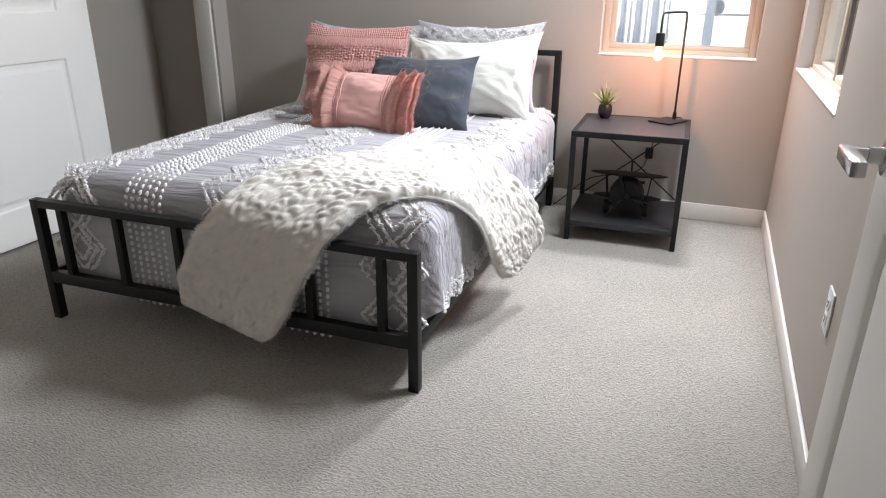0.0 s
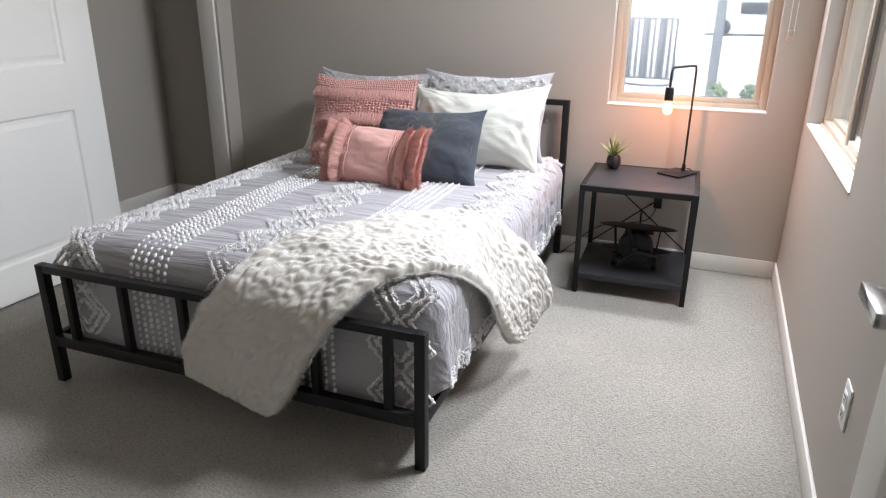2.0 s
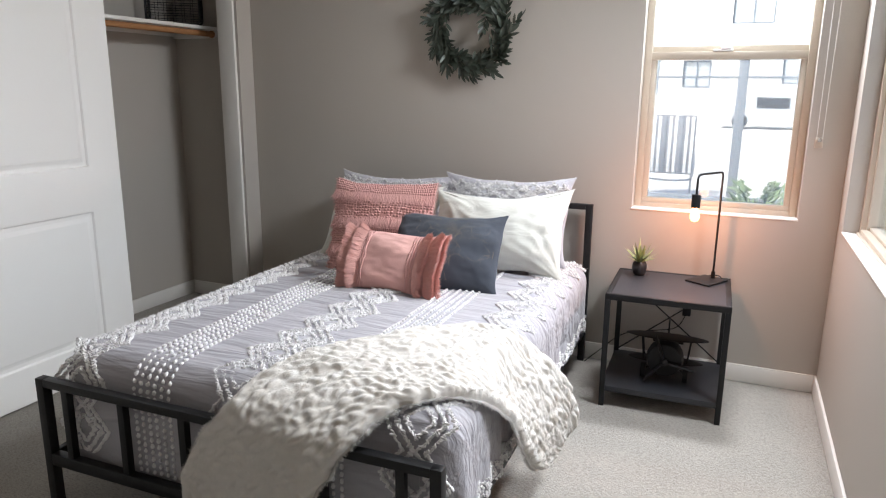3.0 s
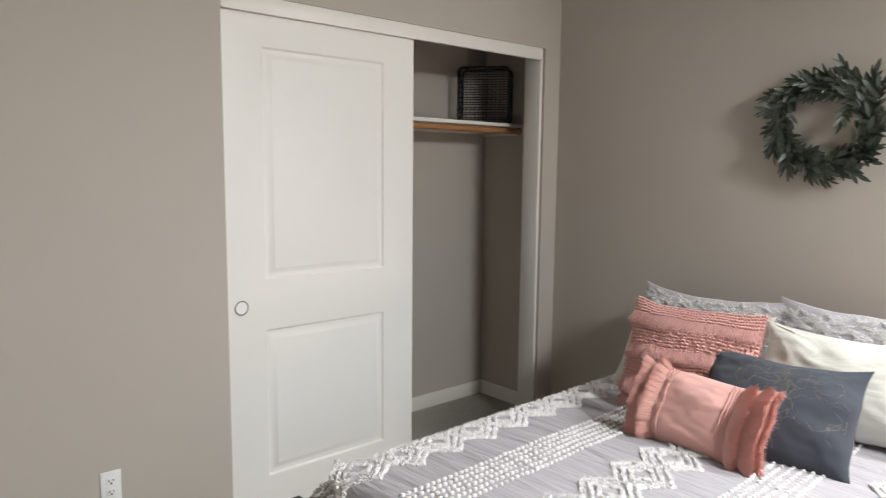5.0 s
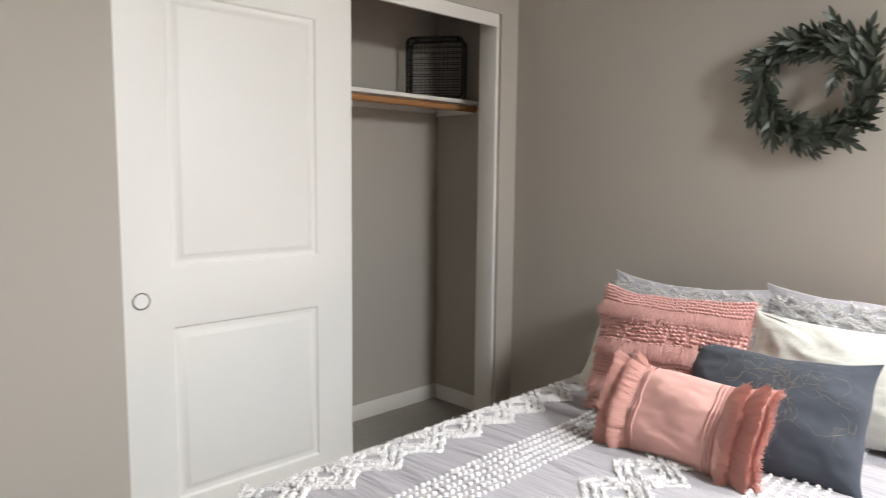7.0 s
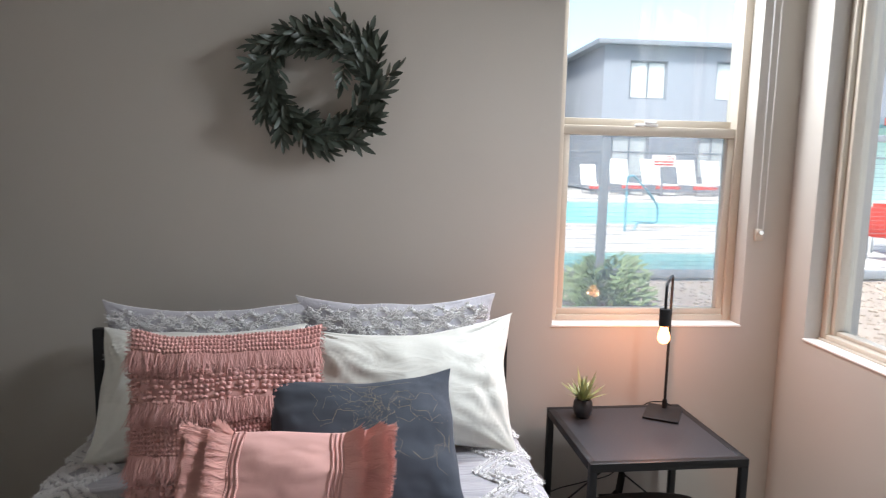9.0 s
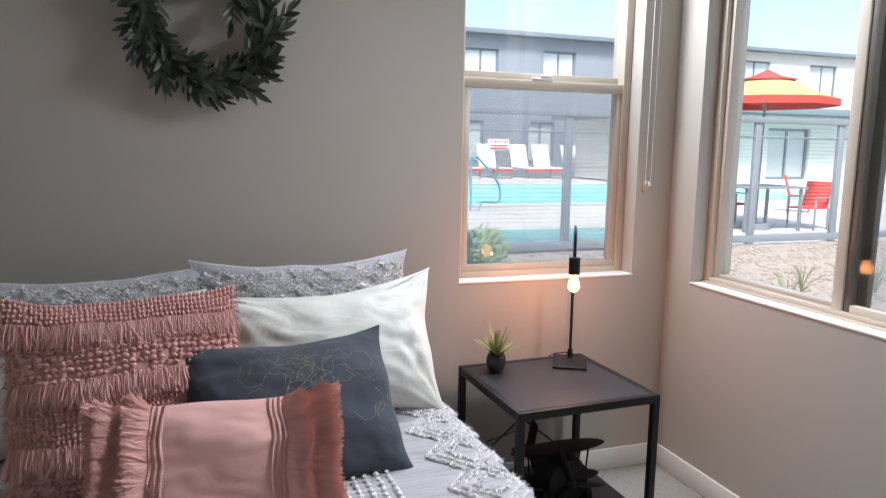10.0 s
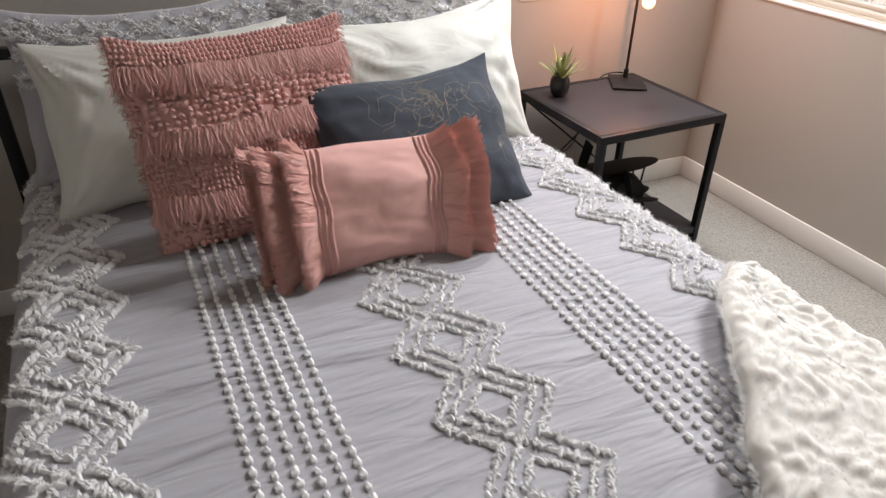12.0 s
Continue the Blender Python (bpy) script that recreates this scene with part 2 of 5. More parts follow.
# east wall, with its window opening
EY0, EY1, EZ0, EZ1 = 2.352, 3.632, 0.828, 2.62
ET = 0.585
wall("wall_east", boxes((EAST, ET, -1.9, EY0, -0.3, CEIL + 0.2), (EAST, ET, EY1, NORTH - 0.001, -0.3, CEIL + 0.2), (EAST, ET, EY0, EY1, -0.3, EZ0), (EAST, ET, EY0, EY1, EZ1, CEIL + 0.2)),
     "greige painted side wall with a wide window")
# west wall, with the closet opening
CY0, CY1, CZ1 = 1.766, 3.660, 2.200
wall("wall_west", boxes((WB, WEST, SB, CY0, -0.1, CEIL), (WB, WEST, CY1, NORTH - 0.001, -0.1, CEIL), (WB, WEST, CY0, CY1, CZ1, CEIL)),
     "greige painted wall with the closet opening")
# south wall, with the doorway
DX0, DX1, DZ1 = -0.59, 0.335, 2.06
wall("wall_south", boxes((WEST, DX0, SB, SOUTH, -0.1, CEIL), (DX1, EAST - 0.001, SB, SOUTH, -0.1, CEIL), (DX0, DX1, SB, SOUTH, DZ1, CEIL)), "greige painted wall with the entry doorway")
# closet
wall("wall_closet", boxes((CB - 0.1, CB, CS0 - 0.1, CN - 0.001, -0.1, CEIL), (CB, WB, CS0 - 0.1, CS0, -0.1, CEIL)), "greige painted back wall of the closet")
# hall behind the camera
wall("wall_hall", boxes((-1.45, -1.35, -1.9, SB, -0.1, CEIL), (-1.45, EAST - 0.001, -2.0, -1.9, -0.1, CEIL)), "plain hall walls behind the doorway")

structure(part("ceiling", boxes((-3.75, ET, -2.1, NT - 0.002, CEIL + 0.001, CEIL + 0.12)), CEILING, smooth=False), "plain white painted ceiling", "ceiling")
pts = np.zeros((61, 61, 3))
pts[..., 0], pts[..., 1] = np.meshgrid(np.linspace(CB - 0.05, EAST + 0.02, 61), np.linspace(-1.95, CN + 0.02, 61))
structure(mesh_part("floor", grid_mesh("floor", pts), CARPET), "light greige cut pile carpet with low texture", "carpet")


# baseboards
def baseboard(x0, x1, y0, y1):
    bm = bmesh.new()
    box(bm, x0, x1, y0, y1, 0.0, 0.092, bevel=0.004)
    structure(part("baseboard", bm, TRIM), "white painted baseboard along the carpet", "baseboard")


B = 0.013
baseboard(WEST + B, EAST - B, NORTH - B, NORTH - 0.0005)
baseboard(EAST - B, EAST - 0.0005, SOUTH, NORTH)
baseboard(WEST + 0.0005, WEST + B, SOUTH, CY0)
baseboard(WEST + 0.0005, WEST + B, CY1 + 0.02, NORTH - B)
baseboard(WEST + B, DX0 - 0.06, SOUTH + 0.0005, SOUTH + B)
baseboard(CB + 0.0005, CB + B, CS0, CN)
baseboard(CB + B, WB, CN - B, CN - 0.0005)

# doorway casing and jambs
structure(part("trim", boxes((DX0 - 0.06, DX0 + 0.006, SOUTH + 0.001, SOUTH + 0.016, 0, DZ1 + 0.06), (DX1 - 0.006, DX1 + 0.06, SOUTH + 0.001, SOUTH + 0.016, 0, DZ1 + 0.06), (DX0 + 0.006, DX1 - 0.006, SOUTH + 0.001, SOUTH + 0.016, DZ1 - 0.006, DZ1 + 0.06), bevel=0.003), TRIM),
          "white painted casing round the doorway", "trim")


# ---- windows ----
def window_setting(name, label):
    w = thing(name, (0, 0, 0), label, "window", kind="structure")
    return w


def bar(name, parent, row, mat=VINYL, label="", bevel=0.003):
    bm = bmesh.new()
    box(bm, *row, bevel=bevel)
    return part(name, bm, mat, parent, label)


# north, single hung
wn1 = window_setting("window_1", "tan vinyl single hung window over the nightstand")
fy0, fy1 = 3.865, 3.955
for row in ((NX0 + 0.001, NX0 + 0.035, fy0, fy1, NZ0 + 0.001, NZ1), (NX1 - 0.035, NX1 - 0.001, fy0, fy1, NZ0 + 0.001, NZ1), (NX0 + 0.035, NX1 - 0.035, fy0, fy1, NZ0 + 0.001, NZ0 + 0.03)):
    bar("frame", wn1, row)
sash = bar("lower_sash", wn1, (NX0 + 0.035, NX1 - 0.035, 3.875, 3.91, NZ0 + 0.03, NZ0 + 0.055))
for row in ((NX0 + 0.035, NX0 + 0.062, 3.875, 3.91, NZ0 + 0.055, 1.585), (NX1 - 0.062, NX1 - 0.035, 3.875, 3.91, NZ0 + 0.055, 1.585), (NX0 + 0.035, NX1 - 0.035, 3.870, 3.91, 1.585, 1.622)):
    bar("stile", sash, row)
bar("upper_rail", wn1, (NX0 + 0.035, NX1 - 0.035, 3.913, 3.945, 1.612, 1.652))
latch = bmesh.new()
box(latch, -0.205, -0.115, 3.862, 3.885, 1.622, 1.632, bevel=0.003)
box(latch, -0.17, -0.125, 3.855, 3.87, 1.632, 1.642, bevel=0.003)
part("latch", latch, PLASTIC, sash, "white cam latch")
for row in ((NX0 + 0.06, NX1 - 0.06, 3.890, 3.895, NZ0 + 0.05, 1.59), (NX0 + 0.03, NX1 - 0.03, 3.928, 3.933, 1.645, NZ1)):
    bm = bmesh.new()
    box(bm, *row)
    g = part("pane", bm, GLASS, wn1, "clear glass", smooth=False)
    g.visible_shadow = False
g = part("insect_screen", boxes((NX0 + 0.036, NX1 - 0.036, 3.946, 3.948, NZ0 + 0.031, 1.61)), SCREEN, wn1, "fine grey insect screen", smooth=False)
g.visible_shadow = False
structure(part("window_sill", boxes((NX0 - 0.004, NX1 + 0.004, NORTH - 0.004, fy0, NZ0 - 0.001, NZ0 + 0.007), bevel=0.002), SILL), "white painted sill of the window", "sill")

# east, horizontal slider
we = window_setting("window_2", "tan vinyl sliding window with stiles coloured dark as backlit")
fx0, fx1 = 0.475, 0.575
for row in ((fx0, fx1, EY1 - 0.032, EY1 - 0.001, EZ0 + 0.001, EZ1), (fx0, fx1, EY0 + 0.001, EY0 + 0.032, EZ0 + 0.001, EZ1), (fx0, fx1, EY0 + 0.032, EY1 - 0.032, EZ0 + 0.001, EZ0 + 0.030), (fx0 - 0.012, fx0, EY0 + 0.001, EY1 - 0.001, EZ0 + 0.001, EZ0 + 0.014)):
    bar("frame", we, row)
bar("frame", we, (fx0 + 0.02, fx1 - 0.03, EY1 - 0.052, EY1 - 0.032, EZ0 + 0.03, EZ1))
bar("frame", we, (fx0 + 0.03, fx1 - 0.03, 3.02, EY1 - 0.052, EZ0 + 0.03, EZ0 + 0.045))
slid = bar("sliding_sash", we, (fx0 + 0.004, fx0 + 0.036, 2.992, 3.030, EZ0 + 0.03, EZ1), VINYL, "tan meeting stile")
bar("dark_strip", slid, (fx0 + 0.010, fx0 + 0.034, 2.965, 2.992, EZ0 + 0.03, EZ1), BACKLIT, "dark strip beside the tan meeting stile")
bar("stile", slid, (fx0 + 0.006, fx0 + 0.034, EY0 + 0.032, EY0 + 0.07, EZ0 + 0.03, EZ1), BACKLIT)
bar("bottom_rail", slid, (fx0 + 0.006, fx0 + 0.034, EY0 + 0.07, 2.965, EZ0 + 0.03, EZ0 + 0.055), VINYL)
bar("fixed_stile", we, (fx0 + 0.045, fx0 + 0.07, 2.94, 2.98, EZ0 + 0.03, EZ1), BACKLIT)
for row in ((fx0 + 0.056, fx0 + 0.061, 2.98, EY1 - 0.04, EZ0 + 0.03, EZ1), (fx0 + 0.018, fx0 + 0.023, EY0 + 0.06, 2.97, EZ0 + 0.045, EZ1)):
    bm = bmesh.new()
    box(bm, *row)
    g = part("pane", bm, GLASS, we, "clear glass", smooth=False)
    g.visible_shadow = False
g = part("insect_screen", boxes((fx1 - 0.012, fx1 - 0.010, EY0 + 0.033, 2.96, EZ0 + 0.031, EZ1)), SCREEN, we, "fine grey insect screen", smooth=False)
g.visible_shadow = False
structure(part("window_sill", boxes((EAST - 0.004, fx0 - 0.012, EY0 - 0.004, EY1 + 0.004, EZ0 - 0.001, EZ0 + 0.007), bevel=0.002), SILL), "white painted sill of the wide window", "sill")


# blind chains with their holders
def blind_chain(x, y, z, top, dx, dy, nx, ny):
    c = thing("blind_chain", (x, y, z), "thin white bead chain looped through a wall clip", "blind chain")
    bm = bmesh.new()
    for s in (-1, 1):
        rod(bm, (x + s * dx * 0.012 - nx * 0.012, y + s * dy * 0.012 - ny * 0.012, z), (x + s * dx * 0.016 - nx * 0.012, y + s * dy * 0.016 - ny * 0.012, top), 0.0013, 5)
    k = 0
    while z + 0.4 + k * 0.012 < top:
        for s in (-1, 1):
            bmesh.ops.create_icosphere(bm, subdivisions=1, radius=0.0026, matrix=Matrix.Translation((x + s * dx * 0.0145 - nx * 0.012, y + s * dy * 0.0145 - ny * 0.012, z + 0.4 + k * 0.012)))
        k += 1
    part("chain", bm, PLASTIC, c)
    h = bmesh.new()
    rod(h, (x - nx * 0.002, y - ny * 0.002, z), (x - nx * 0.02, y - ny * 0.02, z), 0.021 if nx else 0.012, 20)
    box(h, x - 0.012 - abs(ny) * 0.004, x + 0.012 + abs(ny) * 0.004, y - 0.012 - abs(nx) * 0.004, y + 0.012 + abs(nx) * 0.004, z - 0.035, z + 0.012, bevel=0.003)
    hold = part("holder", h, VINYL if ny else CHROME, c, "chain holder screwed to the wall")
    s = bmesh.new()
    rod(s, (x - nx * 0.02, y - ny * 0.02, z), (x - nx * 0.024, y - ny * 0.024, z), 0.009, 14)
    part("screw", s, CHROME, hold)


blind_chain(0.288, NORTH, 1.222, 2.6, 1, 0, 0, 1)
blind_chain(0.455, EY0, 1.20, 2.6, 1, 0, 0, -1)


# outlets
def outlet(y, z, x, n, label):
    o = thing("wall_outlet", (x, y, z), label, "outlet")
    bm = bmesh.new()
    box(bm, min(x, x + n * 0.006), max(x, x + n * 0.006), y - 0.036, y + 0.036, z - 0.059, z + 0.059, bevel=0.003)
    part("plate", bm, PLASTIC, o)
    for s in (-1, 1):
        f = bmesh.new()
        box(f, min(x + n * 0.004, x + n * 0.009), max(x + n * 0.004, x + n * 0.009), y - 0.017, y + 0.017, z + s * 0.021 - 0.015, z + s * 0.021 + 0.015, bevel=0.004)
        face = part("socket", f, PLASTIC, o)
        d = bmesh.new()
        for yy, zz, w, hh in ((-0.007, 0.004, 0.0016, 0.005), (0.007, 0.004, 0.0016, 0.004), (0, -0.007, 0.003, 0.003)):
            box(d, x + n * 0.008, x + n * 0.0096, y + yy - w, y + yy + w, z + s * 0.021 + zz - hh, z + s * 0.021 + zz + hh)
        part("slot", d, DARK, face, smooth=False)


outlet(1.298, 0.352, WEST, 1, "white duplex outlet on the greige wall beside the closet")
outlet(1.81, 0.425, EAST, -1, "white duplex outlet low on the wall under the window")


# ---- panelled doors ----
def panel_door(owner, x_face, n, y0, y1, z0, z1, panels, thick=0.035):
    """A moulded two panel door whose front lies at x_face and looks along n on x."""
    bm = bmesh.new()
    ys = sorted({y0, y1, *[p for q in panels for p in q[:2]]})
    zs = sorted({z0, z1, *[p for q in panels for p in q[2:]]})
    xb = x_face - n * thick

    def quad(*p):
        vs = [bm.verts.new(q) for q in p]
        bm.faces.new(vs if n > 0 else vs[::-1])

    def inside(y, z):
        return any(a < y < b and c < z < d for a, b, c, d in panels)

    for a, b in zip(ys, ys[1:]):
        for c, d in zip(zs, zs[1:]):
            if not inside((a + b) / 2, (c + d) / 2):
                quad((x_face, a, c), (x_face, b, c), (x_face, b, d), (x_face, a, d))
    for a, b, c, d in panels:
        steps = [(0, 0), (0.004, -0.003), (0.009, -0.011), (0.018, -0.0135), (0.030, -0.011), (0.044, -0.002), (0.05, -0.0015)]
        for (i, h), (j, k) in zip(steps, steps[1:]):
            r1 = [(x_face + n * h, a + i, c + i), (x_face + n * h, b - i, c + i), (x_face + n * h, b - i, d - i), (x_face + n * h, a + i, d - i)]
            r2 = [(x_face + n * k, a + j, c + j), (x_face + n * k, b - j, c + j), (x_face + n * k, b - j, d - j), (x_face + n * k, a + j, d - j)]
            for q in range(4):
                quad(r1[q], r1[(q + 1) % 4], r2[(q + 1) % 4], r2[q])
        i, h = steps[-1]
        quad((x_face + n * h, a + i, c + i), (x_face + n * h, b - i, c + i), (x_face + n * h, b - i, d - i), (x_face + n * h, a + i, d - i))
    quad((xb, y1, z0), (xb, y0, z0), (xb, y0, z1), (xb, y1, z1))
    quad((x_face, y0, z0), (x_face, y0, z1), (xb, y0, z1), (xb, y0, z0))
    quad((xb, y1, z0), (xb, y1, z1), (x_face, y1, z1), (x_face, y1, z0))
    quad((x_face, y0, z1), (x_face, y1, z1), (xb, y1, z1), (xb, y0, z1))
    quad((xb, y0, z0), (xb, y1, z0), (x_face, y1, z0), (x_face, y0, z0))
    bmesh.ops.remove_doubles(bm, verts=bm.verts, dist=0.0001)
    bmesh.ops.recalc_face_normals(bm, faces=bm.faces)
    return part("slab", bm, DOOR, owner)


# sliding closet doors: one in front, one stacked behind it
def closet_door(x_face, y0, y1, pull):
    d = thing("closet_door", (x_face, (y0 + y1) / 2, 0.01), "white moulded two panel sliding closet door", "closet door", group="closet doors")
    slab = panel_door(d, x_face, 1, y0, y1, 0.015, 2.165, [(y0 + 0.174, y0 + 0.792, 1.050, 2.012), (y0 + 0.174, y0 + 0.792, 0.186, 0.838)])
    if pull:
        bm = bmesh.new()
        lathe(bm, [(0.0295, 0.0), (0.0305, 0.003), (0.028, 0.005), (0.0255, 0.003), (0.025, 0.0005)], (0, 0, 0), 32)
        bmesh.ops.transform(bm, matrix=Matrix.Translation((x_face + 0.002, 1.836, 0.945)) @ Matrix.Rotation(radians(90), 4, "Y"), verts=bm.verts)
        ring_part = part("finger_pull", bm, CHROME, d, "round nickel finger pull")
        cup = bmesh.new()
        lathe(cup, [(0.0252, 0.0022), (0.022, 0.0012), (0.012, 0.0006), (0.002, 0.0005)], (0, 0, 0), 28)
        bmesh.ops.transform(cup, matrix=Matrix.Translation((x_face + 0.002, 1.836, 0.945)) @ Matrix.Rotation(radians(90), 4, "Y"), verts=cup.verts)
        part("cup", cup, PLASTIC, ring_part)
    return d


closet_door(WEST - 0.030, 1.772, 2.736, True)
closet_door(WEST - 0.076, 1.772, 2.722, False)

structure(part("trim_header", boxes((WEST - 0.022, WEST - 0.002, CY0 + 0.002, CY1 - 0.022, 2.134, CZ1 - 0.001), bevel=0.002), TRIM), "white fascia board hiding the sliding door track", "trim")
structure(part("trim_jamb", boxes((WB + 0.001, WEST - 0.016, CY1 - 0.020, CY1 - 0.001, 0.0, CZ1 - 0.001), bevel=0.002), TRIM), "white painted side jamb of the closet", "trim")

# closet shelf and rod
sh = thing("closet_shelf", (-3.35, 2.7, 1.76), "white painted closet shelf with a wooden hanging rod", "shelf")
part("board", boxes((CB + 0.001, -3.165, CS0 + 0.001, CN - 0.001, 1.779, 1.799), bevel=0.002), TRIM, sh)
part("cleat", boxes((CB + 0.001, CB + 0.02, CS0 + 0.001, CN - 0.02, 1.748, 1.779), (CB + 0.001, -3.18, CN - 0.019, CN - 0.001, 1.735, 1.779), bevel=0.002), TRIM, sh)
bm = bmesh.new()
rod(bm, (-3.205, CS0 + 0.002, 1.757), (-3.205, CN - 0.03, 1.757), 0.017, 18)
part("rod", bm, WOODROD, sh, "round wooden hanging rod")
bm = bmesh.new()
rod(bm, (-3.205, CN - 0.03, 1.757), (-3.205, CN - 0.0195, 1.757), 0.022, 18)
part("socket", bm, WOODROD, sh)

# wire basket on the shelf, turned towards the room
BKX, BKY, BKZ, BKW, BKD, BKH = -3.303, 3.602, 1.7995, 0.155, 0.066, 0.335
bk = thing("wire_basket", (0, 0, 0), "black wire basket with a thick rim standing on the closet shelf", "basket")


def rounded_rim(x0, x1, z0, z1, y, r):
    pts = []
    for cx_, cz_, a0 in ((x1 - 0.03, z1 - 0.03, 0), (x0 + 0.03, z1 - 0.03, 90), (x0 + 0.03, z0 + 0.03, 180), (x1 - 0.03, z0 + 0.03, 270)):
        for k in range(5):
            a_ = radians(a0 + 22.5 * k)
            pts.append((cx_ + 0.03 * math.cos(a_), y, cz_ + 0.03 * math.sin(a_)))
    return tube(bmesh.new(), pts + pts[:2], r, 8)


for y in (-BKD, BKD):
    part("rim", rounded_rim(-BKW, BKW, 0.008, BKH, y, 0.0075), STEEL, bk, local=True)
for x, z in ((-BKW, 0.30), (BKW, 0.30), (-BKW, 0.04), (BKW, 0.04), (-0.12, BKH), (0.12, BKH), (-0.12, 0.009), (0.12, 0.009)):
    part("bar", rod(bmesh.new(), (x, -BKD, z), (x, BKD, z), 0.006, 6), STEEL, bk, local=True)
for y in (-BKD, BKD):
    for k in range(10):
        z = 0.035 + (BKH - 0.06) * k / 9
        part("wire", rod(bmesh.new(), (-BKW, y, z), (BKW, y, z), 0.0022, 5), STEEL, bk, smooth=False, local=True)
    for k in range(1, 6):
        x = -BKW + 2 * BKW * k / 6
        part("wire", rod(bmesh.new(), (x, y, 0.01), (x, y, BKH), 0.0016, 5), STEEL, bk, smooth=False, local=True)
for x in (-BKW, BKW):
    for k in range(14):
        z = 0.025 + (BKH - 0.045) * k / 13
        part("wire", rod(bmesh.new(), (x, -BKD, z), (x, BKD, z), 0.0022, 5), STEEL, bk, smooth=False, local=True)
for k in range(1, 6):
    x = -BKW + 2 * BKW * k / 6
    part("wire", rod(bmesh.new(), (x, -BKD, 0.004), (x, BKD, 0.004), 0.0022, 5), STEEL, bk, smooth=False, local=True)
bk.matrix_basis = pose(BKX - 0.039, BKY + 0.052, BKZ, 0, 0, 36.5)

# entry door, open along the side wall
def lathe_x(x, y, z):
    bm_ = bmesh.new()
    lathe(bm_, [(0.033, 0.0), (0.033, 0.007), (0.030, 0.011), (0.015, 0.012)], (0, 0, 0), 32)
    bmesh.ops.transform(bm_, matrix=Matrix.Translation((x, y, z)) @ Matrix.Rotation(radians(-90), 4, "Y"), verts=bm_.verts)
    bmesh.ops.recalc_face_normals(bm_, faces=bm_.faces)
    return bm_


ed = thing("door_1", (0.345, 0.37, 0.0), "white moulded panel door standing open along the wall", "door", kind="structure")
panel_door(ed, 0.326, -1, 0.372, 1.275, 0.012, 2.04, [(0.50, 1.155, 1.02, 1.93), (0.50, 1.155, 0.17, 0.85)])
LX, LY, LZ = 0.326, 1.205, 0.955
rose = part("rose", lathe_x(LX, LY, LZ), CHROME, ed, "round nickel door rose")
bm = bmesh.new()
rod(bm, (LX - 0.012, LY, LZ), (LX - 0.034, LY, LZ), 0.014, 20)
rod(bm, (LX - 0.034, LY, LZ), (LX - 0.072, LY, LZ), 0.0105, 18)
part("spindle", bm, CHROME, ed)
bm = bmesh.new()
box(bm, LX - 0.074, LX - 0.052, LY - 0.112, LY + 0.012, LZ - 0.012, LZ + 0.012, bevel=0.0025)
part("lever", bm, CHROME, ed, "square nickel lever handle")
bm = bmesh.new()
rod(bm, (LX - 0.009, LY, LZ - 0.02), (LX - 0.014, LY, LZ - 0.02), 0.004, 10)
part("privacy_pin", bm, CHROME, rose)

# ---- fabrics and small materials ----
COTTON = material("grey_cotton", (0.385, 0.375, 0.40), 0.9, vary=0.03, scale=5, fine=900, bump=0.3, depth=0.0012, spec=0.15, sheen=0.15)
TUFT = material("white_tufting", (0.80, 0.79, 0.785), 0.95, vary=0.04, scale=30, fine=600, bump=0.4, depth=0.002, spec=0.1)
CREAM = material("cream_satin", (0.67, 0.665, 0.61), 0.55, vary=0.02, scale=4, fine=700, bump=0.12, depth=0.001, spec=0.3, sheen=0.2)
PINK = material("dusty_pink_cotton", (0.66, 0.375, 0.34), 0.92, vary=0.05, scale=9, fine=800, bump=0.35, depth=0.0015, spec=0.1, sheen=0.2)
CORAL = material("coral_cotton", (0.70, 0.33, 0.285), 0.9, vary=0.05, scale=9, fine=800, bump=0.3, depth=0.0012, spec=0.1, sheen=0.2)
SLATE = material("slate_blue_linen", (0.058, 0.066, 0.082), 0.9, vary=0.06, scale=7, fine=900, bump=0.3, depth=0.0012, spec=0.12, sheen=0.12)
FUR = material("white_fur", (0.63, 0.60, 0.555), 0.95, vary=0.07, scale=22, fine=520, bump=0.5, depth=0.003, spec=0.05, sheen=0.15)
GOLD = material("gold_thread", (0.46, 0.37, 0.22), 0.5, metal=0.4, vary=0.05, bump=0.0)
MATTRESS = material("mattress_ticking", (0.72, 0.71, 0.69), 0.9, vary=0.03, scale=8, fine=500, bump=0.2)
CERAMIC = material("black_ceramic", (0.022, 0.021, 0.022), 0.35, vary=0.08, scale=20, fine=200, bump=0.06)
SUCC = material("succulent_leaf", (0.19, 0.25, 0.10), 0.5, vary=0.1, scale=30, fine=200, bump=0.05, tint=(0.30, 0.30, 0.13))
LEAF = material("olive_leaf", (0.040, 0.058, 0.043), 0.45, vary=0.1, scale=20, fine=150, bump=0.05, tint=(0.070, 0.085, 0.066), pieces=0.4)
TWIG = material("brown_twig", (0.10, 0.06, 0.04), 0.8, vary=0.1, scale=20, fine=150, bump=0.2)

fur_bsdf = FUR.node_tree.nodes["Principled BSDF"]
fur_bsdf.inputs["Subsurface Weight"].default_value = 0.6
fur_bsdf.inputs["Subsurface Radius"].default_value = (1.0, 0.95, 0.88)
fur_bsdf.inputs["Subsurface Scale"].default_value = 0.018


